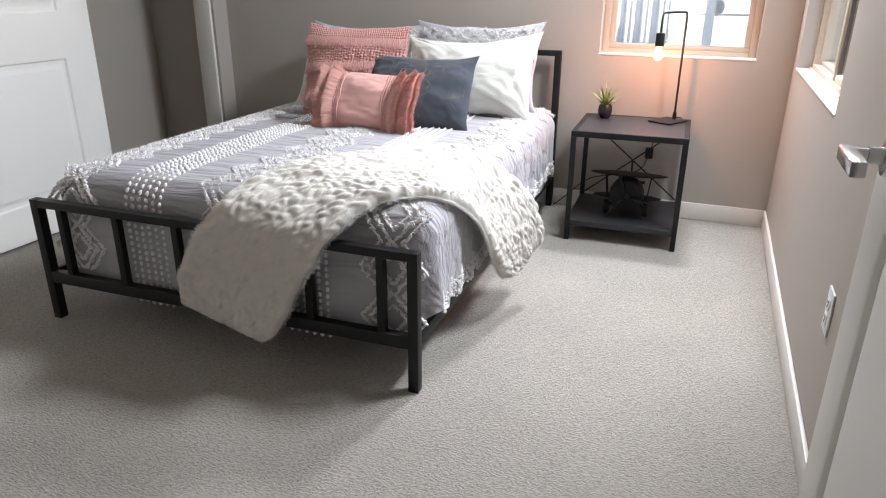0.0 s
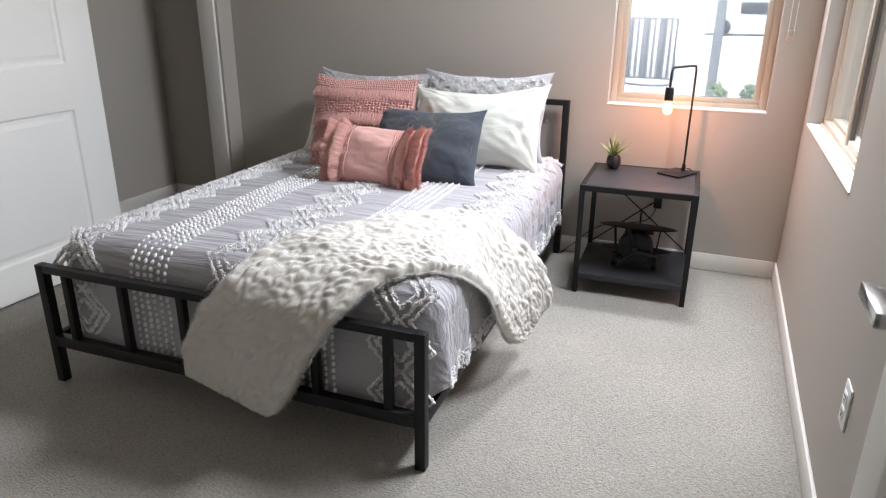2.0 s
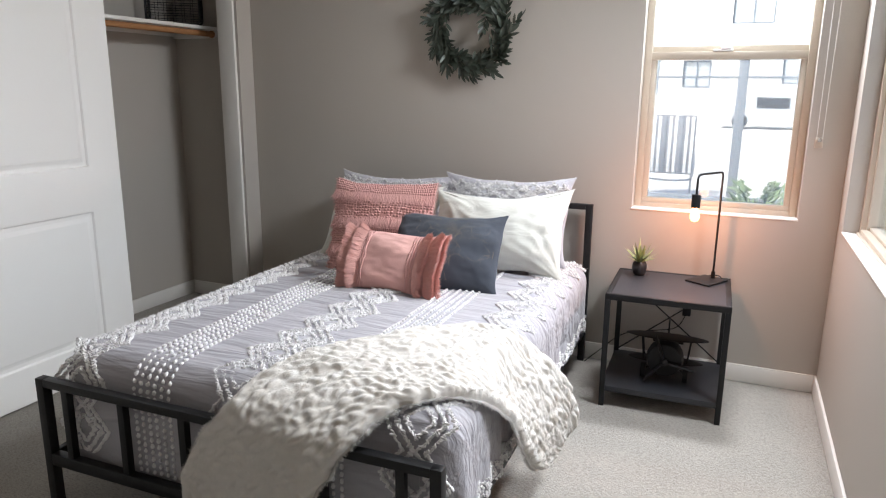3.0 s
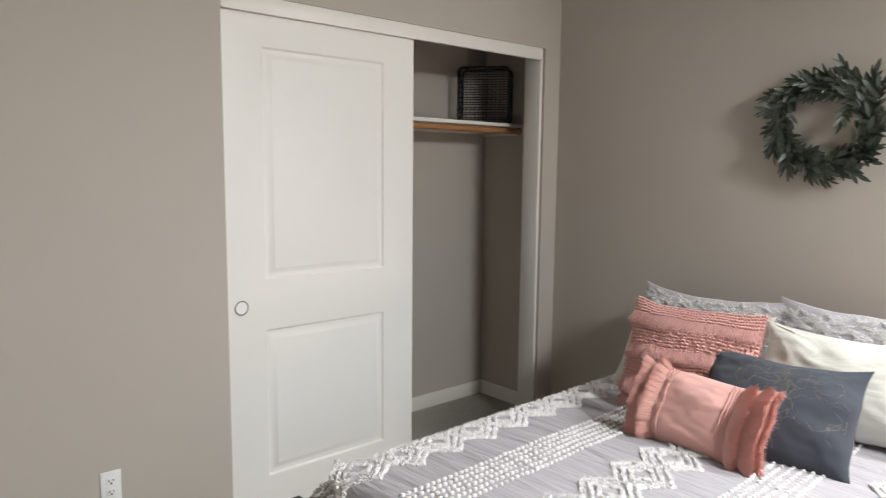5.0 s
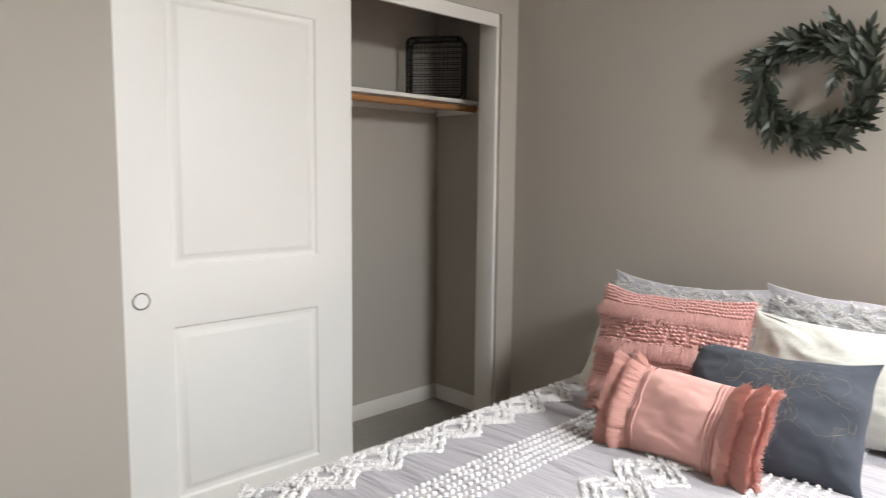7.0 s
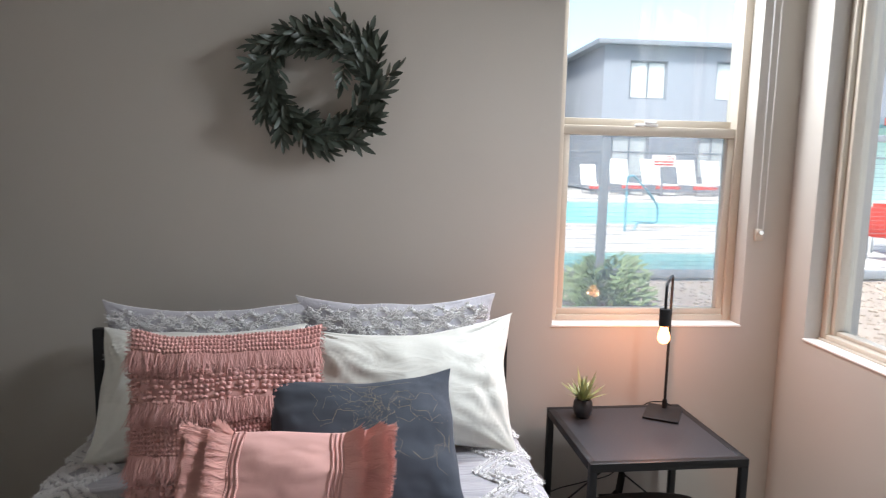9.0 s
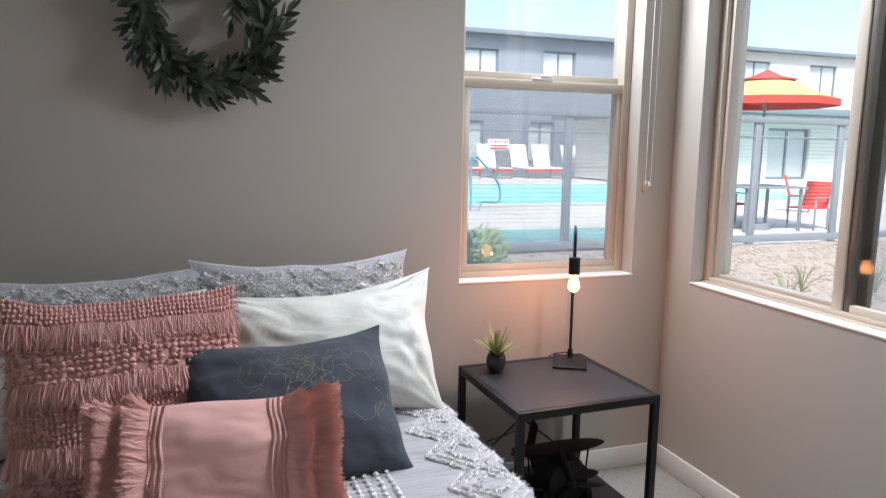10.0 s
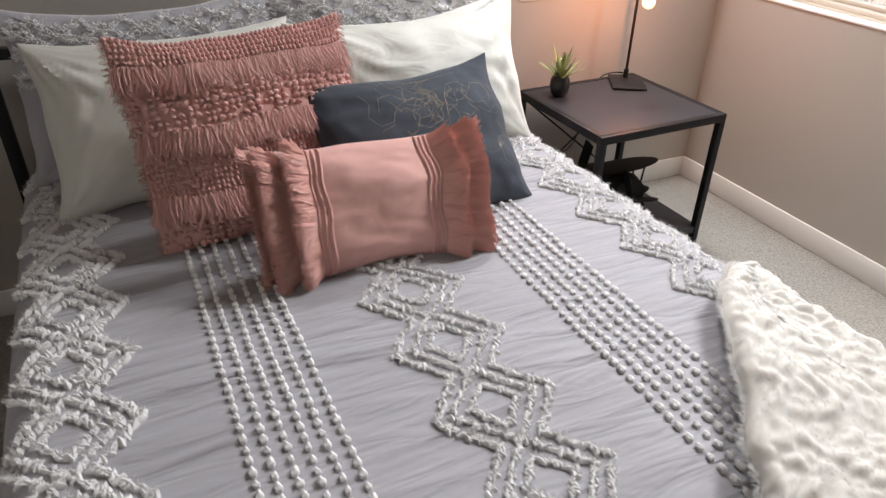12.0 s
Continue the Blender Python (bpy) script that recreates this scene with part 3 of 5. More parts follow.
def creased(m, scale, strength, depth):
    """Adds long fine creases, mostly across the bed, to a cloth."""
    n, link = m.node_tree.nodes, m.node_tree.links.new
    b = n["Principled BSDF"]
    old = b.inputs["Normal"].links[0].from_socket
    co, mp, tex, bp = n.new("ShaderNodeTexCoord"), n.new("ShaderNodeMapping"), n.new("ShaderNodeTexNoise"), n.new("ShaderNodeBump")
    mp.inputs["Scale"].default_value = scale
    mp.inputs["Rotation"].default_value = (0, 0, radians(7))
    tex.inputs["Scale"].default_value, tex.inputs["Detail"].default_value, tex.inputs["Distortion"].default_value = 1.0, 2.5, 1.1
    bp.inputs["Strength"].default_value, bp.inputs["Distance"].default_value = strength, depth
    link(co.outputs["Object"], mp.inputs["Vector"])
    link(mp.outputs[0], tex.inputs["Vector"])
    link(tex.outputs["Fac"], bp.inputs["Height"])
    link(old, bp.inputs["Normal"])
    link(bp.outputs[0], b.inputs["Normal"])


creased(COTTON, (1.3, 7.5, 6), 0.75, 0.05)
creased(COTTON, (4.2, 24, 14), 0.6, 0.019)
creased(COTTON, (9, 60, 30), 0.25, 0.006)
creased(CREAM, (7, 13, 8), 0.35, 0.014)
creased(CORAL, (12, 9, 9), 0.25, 0.008)

# ---- bed ----
BX0, BX1, BY0, BY1 = -2.158, -0.670, 1.674, 3.752
BED_TURN = Matrix.Translation((BX1, BY0, 0)) @ Matrix.Rotation(radians(1.1), 4, "Z") @ Matrix.Translation((-BX1, -BY0, 0))
bed = thing("bed", ((BX0 + BX1) / 2, (BY0 + BY1) / 2, 0), "black square steel bed with a barred footboard", "bed")
P = 0.034
for x in (BX0, BX1 - P):
    part("leg", boxes((x, x + P, BY0, BY0 + P, 0, 0.468), bevel=0.002), STEEL, bed)
    part("leg", boxes((x, x + P, BY1 - P, BY1, 0, 0.858), bevel=0.002), STEEL, bed)
part("top_rail", boxes((BX0 + P, BX1 - P, BY0, BY0 + P, 0.440, 0.468), bevel=0.002), STEEL, bed)
part("lower_rail", boxes((BX0 + P, BX1 - P, BY0, BY0 + P, 0.150, 0.192), bevel=0.002), STEEL, bed)
for k in range(6):
    x = -2.035 + k * 0.2484
    part("bar", boxes((x - 0.013, x + 0.013, BY0 + 0.004, BY0 + P - 0.004, 0.192, 0.440), bevel=0.0015), STEEL, bed)
part("head_rail", boxes((BX0 + P, BX1 - P, BY1 - P, BY1, 0.830, 0.858), bevel=0.002), STEEL, bed)
part("head_rail", boxes((BX0 + P, BX1 - P, BY1 - P, BY1, 0.150, 0.192), bevel=0.002), STEEL, bed)
for x in (BX0, BX1 - P):
    part("side_rail", boxes((x + 0.004, x + P - 0.004, BY0 + P, BY1 - P, 0.150, 0.192), bevel=0.002), STEEL, bed)
for k in range(9):
    y = 1.88 + k * 0.21
    part("slat", boxes((BX0 + P, BX1 - P, y - 0.025, y + 0.025, 0.165, 0.185), bevel=0.002), STEEL, bed)
for x in (-1.417,):
    for y in (2.4, 3.2):
        part("leg", boxes((x - 0.015, x + 0.015, y - 0.015, y + 0.015, 0, 0.165), bevel=0.002), STEEL, bed)

mt = bmesh.new()
box(mt, BX0 + 0.05, BX1 - 0.05, 1.77, 3.70, 0.1925, 0.525, bevel=0.045, segments=4)
mattress = tagged(part("mattress", mt, MATTRESS), "white mattress under the grey bed cover", "mattress")

# bed cover: a rounded top whose skirt hangs down three sides
KX0, KX1, KY0, KY1 = -2.135, -0.660, 1.736, 3.715
KTOP, KR, KC = 0.560, 0.095, 0.10


def wrinkle(x, y):
    w = noise.noise((x * 3.1, y * 5.3, 1.7)) * 0.006 + noise.noise((x * 5.0 + y * 3, y * 24.0, 4.1)) * 0.0035
    return w + 0.008 * math.exp(-((x + 1.4) / 0.6) ** 2)


def fold(p, depth):
    """How far the hanging cloth stands out, by its place along the edge and how far down it is."""
    f = min(1.0, max(0.0, depth / 0.3))
    return f * (0.010 * noise.noise((p * 7.0, 0.3, 2.2)) + 0.012 * math.sin(p * 44 + 2 * noise.noise((p * 5, 1.0, 0.0))) + 0.001)


cx, cy = (KX0 + KX1) / 2, (KY0 + KY1) / 2


def round_rect(n):
    hx, hy, r = (KX1 - KX0) / 2, (KY1 - KY0) / 2, KC
    segs = []
    for (sx, sy, a0) in ((1, -1, -90), (1, 1, 0), (-1, 1, 90), (-1, -1, 180)):
        for k in range(9):
            a = radians(a0 + 90 * k / 8)
            segs.append((cx + sx * (hx - r) + r * math.cos(a), cy + sy * (hy - r) + r * math.sin(a)))
    segs.append(segs[0])
    q = np.array(segs)
    d = np.concatenate([[0], np.cumsum(np.linalg.norm(np.diff(q, axis=0), axis=1))])
    s = np.linspace(0, d[-1], n)
    return np.stack([np.interp(s, d, q[:, 0]), np.interp(s, d, q[:, 1])], -1), s


ring, along = round_rect(420)
nrm = np.roll(ring[:-1], -1, 0) - np.roll(ring[:-1], 1, 0)
nrm = np.stack([nrm[:, 1], -nrm[:, 0]], -1)
nrm = nrm / np.linalg.norm(nrm, axis=1, keepdims=True)
nrm = np.concatenate([nrm, nrm[:1]])
inner = ring - nrm * KR
rows = []
for k in np.linspace(0, 1, 42):
    pts = np.array([cx, cy]) + (inner - (cx, cy)) * k
    rows.append([(x, y, KTOP + wrinkle(x, y)) for x, y in pts])
for a in np.linspace(0, 90, 9)[1:]:
    s, c = math.sin(radians(a)), math.cos(radians(a))
    rows.append([(ix + nx * KR * s, iy + ny * KR * s, KTOP - KR + KR * c + wrinkle(ix, iy) * c) for (ix, iy), (nx, ny) in zip(inner, nrm)])
for k in np.linspace(0, 1, 16)[1:]:
    row = []
    for (x, y), (nx, ny), p in zip(ring, nrm, along):
        full = 0.32 + (0.03 if ny < -0.95 else -0.03 if ny < -0.1 else 0.0) - 0.10 * max(0, ny) + 0.012 * noise.noise((p * 4, 5.0, 0.0)) - 0.065 * max(0.0, nx) ** 2
        dep = k * full
        out = fold(p, dep) * (1.0 if ny > -0.5 else 0.25)
        corner = math.exp(-(((x - KX1) ** 2 + (y - KY0) ** 2) / 0.05)) * 0.008 * min(1, dep / 0.2) * (1 + math.sin(p * 60))
        out += 0.0 if ny < -0.7 else corner
        row.append((x + nx * out, y + ny * out, KTOP - KR - dep))
    rows.append(row)
cover = thing("bed_cover", (cx, cy, KTOP - 0.4), "grey cotton bed cover with white tufted diamonds and dotted stripes", "bed cover")
mesh_part("cloth", grid_mesh("cloth", np.array(rows)), COTTON, cover, smooth=True)


def cover_point(x, s):
    """A place on the cover: x across, s along from the foot edge (negative hangs down the front). Gives point and normal."""
    over = max(KX0 + KR - x, x - (KX1 - KR))
    if s < 0:
        a = min(-s / KR, math.pi / 2)
        d = max(0.0, -s - KR * math.pi / 2)
        y, z = KY0 + KR - KR * math.sin(a), KTOP - KR + KR * math.cos(a) - d
        return Vector((x, y, z)), Vector((0, -math.sin(a), math.cos(a)))
    y = KY0 + KR + s
    if over > 0:
        sg = 1 if x > cx else -1
        a = min(over / KR, math.pi / 2)
        d = max(0.0, over - KR * math.pi / 2)
        xx = (KX1 - KR + KR * math.sin(a)) if sg > 0 else (KX0 + KR - KR * math.sin(a))
        out = fold(0.152 + s, d) if sg > 0 else 0.004
        return Vector((xx + sg * out * (d > 0), y, KTOP - KR + KR * math.cos(a) - d)), Vector((sg * math.sin(a), 0, math.cos(a)))
    return Vector((x, y, KTOP + wrinkle(x, y))), Vector((0, 0, 1))


ico = bmesh.new()
bmesh.ops.create_icosphere(ico, subdivisions=1, radius=1.0)
ICO_V = np.array([v.co[:] for v in ico.verts])
ICO_F = np.array([[v.index for v in f.verts] for f in ico.faces])
ico.free()
ico = bmesh.new()
bmesh.ops.create_icosphere(ico, subdivisions=2, radius=1.0)
KNOT_V = np.array([(v.co * (1 + 0.42 * noise.noise(v.co * 2.3 + Vector((4, 1, 7))) + 0.22 * noise.noise(v.co * 6))) for v in ico.verts])
KNOT_F = np.array([[v.index for v in f.verts] for f in ico.faces])
ico.free()
# a strand of yarn: three sided, bending over towards its end
STRAND_V = [(r * math.cos(a) + off, r * math.sin(a), z) for z, r, off in ((0.0, 1.0, 0.0), (0.4, 1.0, 1.2), (0.75, 0.9, 4.0), (1.0, 0.5, 7.5)) for a in (0.0, 2.094, 4.189)]
STRAND_F = [(3 * k + i, 3 * k + (i + 1) % 3, 3 * k + 3 + (i + 1) % 3, 3 * k + 3 + i) for k in range(3) for i in range(3)]


def placed(p, n, direction, sx, sy, sz):
    """Rows of a 3 x 4 matrix that sets a unit shape on a surface, long side along direction."""
    n = n.normalized()
    t = (direction - n * direction.dot(n)).normalized()
    b = n.cross(t)
    return [[t[i] * sx, b[i] * sy, n[i] * sz, p[i]] for i in range(3)]


rng = random.Random(5)
dots, tufts, threads = [], [], []
S_END = KY1 - KY0 - KR - 0.05
for first in (-1.777, -1.148):
    for r in range(6):
        x0 = first + r * 0.0288
        s = -0.50
        while s < S_END:
            p, n = cover_point(x0 + 0.0022 * noise.noise((s * 12, r, first)), s)
            k = 0.85 + 0.35 * rng.random()
            dots.append(placed(p + n * 0.003, n, Vector((rng.uniform(-0.3, 0.3), 1, rng.uniform(-0.2, 0.2))) if abs(n.z) > 0.3 else Vector((0, 0, 1)), 0.0084 * k, 0.0056 * k, 0.0060 * k))
            for q in range(6):
                a = rng.uniform(0, 6.28)
                threads.append(placed(p + n * 0.004, n * 0.7 + Vector((math.cos(a), math.sin(a), 0)), Vector((-math.sin(a), math.cos(a), 0)), 0.0011, 0.0011, 0.006 + 0.006 * rng.random()))
            s += 0.0235 + rng.uniform(-0.002, 0.002)


def tuft_on(p, n, d, fluff, size=1.0):
    k = size * (1.05 + 0.8 * rng.random())
    jit = Vector((rng.uniform(-1, 1), rng.uniform(-1, 1), 0)) * 0.0034
    tufts.append(placed(p + jit + n * 0.002, n, d + Vector((rng.uniform(-1, 1), rng.uniform(-1, 1), 0)) * 0.25, 0.0072 * k, 0.0031 * k, 0.0042 * k))
    for strand in range(5 if n.z > 0.5 and rng.random() < fluff else 0):
        a = rng.uniform(0, 6.28)
        threads.append(placed(p + n * 0.004, n + Vector((math.cos(a), math.sin(a), 0)) * 1.3, Vector((-math.sin(a), math.cos(a), 0)), 0.0012, 0.0012, 0.008 + 0.010 * rng.random()))


def diamond_band(c, phase, size=0.95, period=0.171, half=0.109, s0=-0.46):
    """A chain of diamonds, each of three rings one in another; the outer ones run into the next diamond."""
    k = 0
    while s0 + phase + k * period < S_END:
        mid = s0 + phase + k * period
        k += 1
        for r in (1.0, 0.70, 0.40):
            hx, hy = half * r, 0.128 * r
            for sx in (-1, 1):
                for sy in (-1, 1):
                    steps = int(math.hypot(hx, hy) / 0.0064)
                    for i in range(steps):
                        f = (i + rng.random() * 0.5) / steps
                        dx, dy = hx * (1 - f), hy * f
                        if dy > period / 2 + 0.002:
                            break
                        s = mid + sy * dy
                        if not s0 <= s < S_END:
                            continue
                        x = c + sx * dx + 0.004 * noise.noise((s * 30, r * 9 + sx, c))
                        p, n = cover_point(x, s)
                        tuft_on(p, n, Vector((-sx * hx, sy * hy, 0)) if n.z > 0.4 else Vector((-sx * hx, 0, sy * hy)), 0.95, size)


diamond_band(-1.387, 0.092)
diamond_band(-2.018, 0.133, 1.15)
diamond_band(-0.775, 0.060)
for k in range(2600):
    s = rng.uniform(-0.04, S_END)
    p, n = cover_point(KX1 - KR + KR * math.pi / 2 + rng.uniform(0.185, 0.25) + 0.012 * math.sin(s * 50), max(0.0, s))
    tuft_on(p, n, Vector((0, 1, rng.uniform(-1, 1))), 0.25, 0.6)
tagged(mesh_part("dotted_stripes", scatter_mesh("dotted_stripes", KNOT_V, KNOT_F, np.array(dots)), TUFT, cover, "rows of white tufted dots"), kind="stuff")
tagged(mesh_part("diamond_tufting", scatter_mesh("diamond_tufting", ICO_V, ICO_F, np.array(tufts)), TUFT, cover, "white shaggy tufted diamond chains"), kind="stuff")
SPIKE_V = [(1, 0, 0), (-0.5, 0.8, 0), (-0.5, -0.8, 0), (0.4, 0.2, 1)]
SPIKE_F = [(0, 1, 3), (1, 2, 3), (2, 0, 3)]
tagged(mesh_part("loose_threads", scatter_mesh("loose_threads", SPIKE_V, SPIKE_F, np.array(threads)), TUFT, cover), kind="stuff")


# ---- pillows ----
CRUSH = {3: 0.6, 11: 0.6, 23: 0.8, 31: 1.0, 41: 0.3, 53: 0.1, 67: 0.05}
TILT = {23: 0.01, 31: 0.045}
EAR = {3: 0.03, 11: 0.034, 31: 0.03}
SAG = {3: 0.024, 11: 0.017, 23: 0.012, 31: 0.024, 41: 0.015, 53: 0.018, 67: 0.015}


def pillow_point(u, v, w, h, th, side, seed, pinch=0.07, ear=0.0):
    """u, v from -1 to 1; the outline draws in between the corners."""
    x = w / 2 * u * (1 - pinch * (1 - v * v) ** 0.8 * abs(u) ** 3) + 0.010 * noise.noise((u * 1.5, v * 2.0, seed))
    y = h / 2 * v * (1 - pinch * (1 - u * u) ** 0.8 * abs(v) ** 3) + 0.012 * noise.noise((u * 2.0, v * 1.5, seed + 3.3))
    y -= TILT.get(seed, 0.0) * (1 - u) / 2 * ((v + 1) / 2) ** 2
    y -= SAG[seed] * (1 - u * u) * ((v + 1) / 2) ** 2
    out = 1 + EAR.get(seed, 0.018) * abs(u * v) ** 5
    x, y = x * out, y * out
    e = max(0.0, (1 - abs(u) ** 2.2)) ** 0.6 * max(0.0, (1 - abs(v) ** 2.2)) ** 0.6
    z = side * th / 2 * e * (1.06 - 0.12 * v)
    f = 1 - 0.5 * e
    rad = noise.noise((math.atan2(v, u) * 2.6 + seed, seed, 0.0)) * (u * u + v * v) * 0.010
    crease = noise.noise((u * 1.6 + seed, v * 1.6, seed)) * 0.012 + noise.noise((u * 3 + v * 5 + seed, v * 3 - u * 4, 1.0)) * 0.007 * f + noise.noise((u * 9 + v * 4 + seed, v * 8, 2.0)) * 0.004 * f + rad * 1.5
    for k, (su, sv) in enumerate(((-1, -1), (1, -1), (1, 1), (-1, 1))):
        r = math.hypot(su - u, (sv - v) * h / w)
        turn_ = math.atan2((sv - v) * sv * h / w + 1e-6, (su - u) * su + 1e-6)
        crease += CRUSH[seed] * noise.noise((turn_ * 8.5 + seed, r * 2.5, k * 3.7)) * 0.030 * math.exp(-r / 0.55) * min(1.0, r * 4)
    return Vector((x, y, z + crease * e ** 0.5))


def pillow_mesh(w, h, th, seed, n=60, pinch=0.07):
    t = np.sin(np.linspace(-math.pi / 2, math.pi / 2, n))
    front = np.array([[pillow_point(u, v, w, h, th, 1, seed, pinch)[:] for u in t] for v in t])
    back = np.array([[pillow_point(u, v, w, h, th, -1, seed, pinch)[:] for u in t] for v in t])
    bm = bmesh.new()
    for sheet, flip in ((front, False), (back, True)):
        vs = [[bm.verts.new(p) for p in r] for r in sheet]
        for a, b in zip(vs, vs[1:]):
            for k in range(n - 1):
                q = (a[k], a[k + 1], b[k + 1], b[k])
                bm.faces.new(q[::-1] if flip else q)
    bmesh.ops.remove_doubles(bm, verts=bm.verts, dist=0.0004)
    return bm


def set_pillow(name, bl, br, tl, w, h, th, mat, seed, label, pinch=0.07):
    """bl, br, tl: where its corners lie; gives the thing, lying in its own plane."""
    bl, br, tl = Vector(bl), Vector(br), Vector(tl)
    ex = (br - bl).normalized()
    ey = (tl - bl) - ex * (tl - bl).dot(ex)
    ey.normalize()
    ez = ex.cross(ey)
    mid = bl + ex * (br - bl).length / 2 + ey * h / 2
    p = thing(name, (0, 0, 0), label, "pillow")
    part("cushion" if "cushion" not in name else "body", pillow_mesh(w, h, th, seed, pinch=pinch), mat, p, local=True)
    p.matrix_basis = Matrix.Translation(mid) @ Matrix((ex, ey, ez)).transposed().to_4x4()
    return p


def on_pillow(u, v, w, h, th, seed, pinch=0.07):
    p = pillow_point(u, v, w, h, th, 1, seed, pinch)
    a = pillow_point(min(0.999, u + 0.02), v, w, h, th, 1, seed, pinch) - p
    b = pillow_point(u, min(0.999, v + 0.02), w, h, th, 1, seed, pinch) - p
    n = a.cross(b)
    return p, (n.normalized() if n.length > 1e-9 else Vector((0, 0, 1)))


def strands(name, mats, mat, owner, label=""):
    return tagged(mesh_part(name, scatter_mesh(name, STRAND_V, STRAND_F, np.array(mats)), mat, owner, label, local=True), kind="stuff")


SP = 0.06
SHAM = material("sham_cotton", (0.46, 0.45, 0.485), 0.9, vary=0.03, scale=5, fine=900, bump=0.3, depth=0.0012, spec=0.15, sheen=0.15)
creased(SHAM, (16, 9, 9), 0.5, 0.01)
# two grey shams against the headboard, with a flange and tufted bands
for k, (bl, br, tl, seed) in enumerate((((-2.095, 3.46, 0.563), (-1.455, 3.465, 0.565), (-2.095, 3.60, 0.945), 3), ((-1.455, 3.475, 0.575), (-0.80, 3.48, 0.578), (-1.455, 3.605, 0.950), 11))):
    w, h, th = (0.68, 0.44, 0.15)
    sham = set_pillow("pillow_sham", bl, br, tl, w, h, th, SHAM, seed, "grey cotton pillow sham with white tufted zigzag bands", pinch=SP)
    tf, th2 = [], []
    for band in (0.78, 0.62, 0.48, 0.2):
        for ln in range(2):
            for i in range(150):
                u = -0.95 + 1.9 * i / 149
                v = band - ln * 0.07 + 0.11 * (abs(((u * 3.4 + 0.5 * (band == 0.62)) % 1) - 0.5) * 4 - 1) * (1 if ln else -1) + rng.uniform(-0.03, 0.03)
                p, n = on_pillow(u, min(0.95, v), w, h, th, seed, SP)
                s = 0.8 + 0.5 * rng.random()
                tf.append(placed(p + n * 0.002, n, Vector((1, rng.uniform(-1, 1), 0)), 0.009 * s, 0.004 * s, 0.005 * s))
                if rng.random() < 0.9:
                    for q in range(3):
                        th2.append(placed(p + n * 0.004, n + Vector((rng.uniform(-1, 1), rng.uniform(-1, 1), 0)) * 0.9, Vector((rng.choice((-1, 1)), 0.3, 0)), 0.0011, 0.0011, 0.015))
    tagged(mesh_part("tufted_band", scatter_mesh("tufted_band", ICO_V, ICO_F, np.array(tf)), TUFT, sham, "white tufted bands", local=True), kind="stuff")
    strands("loose_threads", th2, TUFT, sham)
    edge_pts = [pillow_point(u, 1.0, w, h, th, 1, seed, SP) for u in np.linspace(-0.99, 0.99, 50)]
    part("piping", tube(bmesh.new(), edge_pts, 0.0022, 6), TUFT, sham, "thin white edge piping", local=True)

set_pillow("pillow", (-2.055, 3.24, 0.560), (-1.43, 3.25, 0.560), (-2.068, 3.43, 0.90), 0.63, 0.43, 0.19, CREAM, 23, "cream satin pillow leaning on the sham", pinch=0.07)
set_pillow("pillow", (-1.425, 3.27, 0.563), (-0.772, 3.28, 0.563), (-1.425, 3.44, 0.94), 0.69, 0.44, 0.20, CREAM, 31, "cream satin pillow leaning on the sham", pinch=0.075)

# pink square cushion with woven loops and fringes
PW, PH, PT, PS = 0.515, 0.465, 0.15, 41
pk = set_pillow("square_cushion", (-1.848, 2.985, 0.560), (-1.345, 3.055, 0.560), (-1.882, 3.145, 0.965), PW, PH, PT, PINK, PS, "dusty pink square cushion with woven loops and fringes", pinch=0.04)
loops, fringe = [], []
for zone, (hi, lo_, kind) in enumerate(((0.97, 0.72, "rib"), (0.72, 0.68, "fringe"), (0.50, 0.12, "knot"), (0.12, 0.08, "fringe"), (-0.12, -0.48, "rib"), (-0.48, -0.52, "fringe"), (-0.74, -0.95, "knot"))):
    v = hi
    while v > lo_:
        for i in range(34 if kind == "knot" else 50):
            u = -0.97 + 1.94 * (i + rng.uniform(-0.2, 0.2)) / (33 if kind == "knot" else 49)
            p, n = on_pillow(max(-0.98, min(0.98, u)), v + rng.uniform(-0.008, 0.008), PW, PH, PT, PS, 0.04)
            if kind == "fringe":
                for q in range(18):
                    fringe.append(placed(p + Vector((rng.uniform(-0.006, 0.006), 0.003, 0.003)) + n * 0.004, Vector((rng.uniform(-0.38, 0.38), -1, rng.uniform(0.05, 0.45))), Vector((rng.choice((-1, 1)), 0, 0.2)), 0.0009, 0.0011, rng.uniform(0.036, 0.064)))
            elif kind == "rib":
                loops.append(placed(p + n * 0.001, n, Vector((rng.uniform(-0.15, 0.15), 1, 0)), 0.0062, 0.0050, 0.0075))
            elif rng.random() < 0.88:
                s = rng.uniform(0.85, 1.45)
                loops.append(placed(p + n * 0.002, n, Vector((1, rng.uniform(-0.6, 0.6), 0)), 0.0066 * s, 0.0052 * s, 0.0074 * s))
        v -= 0.05 if kind == "rib" else (0.062 if kind == "knot" else 0.03)
tagged(mesh_part("loop_weave", scatter_mesh("loop_weave", KNOT_V, KNOT_F, np.array(loops)), PINK, pk, "raised pink yarn loops", local=True), kind="stuff")
strands("fringe", fringe, PINK, pk, "long pink yarn fringe")
edge = []
for side in (-1, 1):
    for i in range(260):
        vv = rng.uniform(-0.97, 0.97)
        p = pillow_point(side * 0.995, vv, PW, PH, PT, 1, PS, 0.04)
        edge.append(placed(p, Vector((side, rng.uniform(-0.9, 0.3), rng.uniform(-0.4, 0.5))), Vector((0, rng.choice((-1, 1)), 0.4)), 0.0009, 0.0009, rng.uniform(0.008, 0.020)))
strands("edge_fringe", edge, PINK, pk)

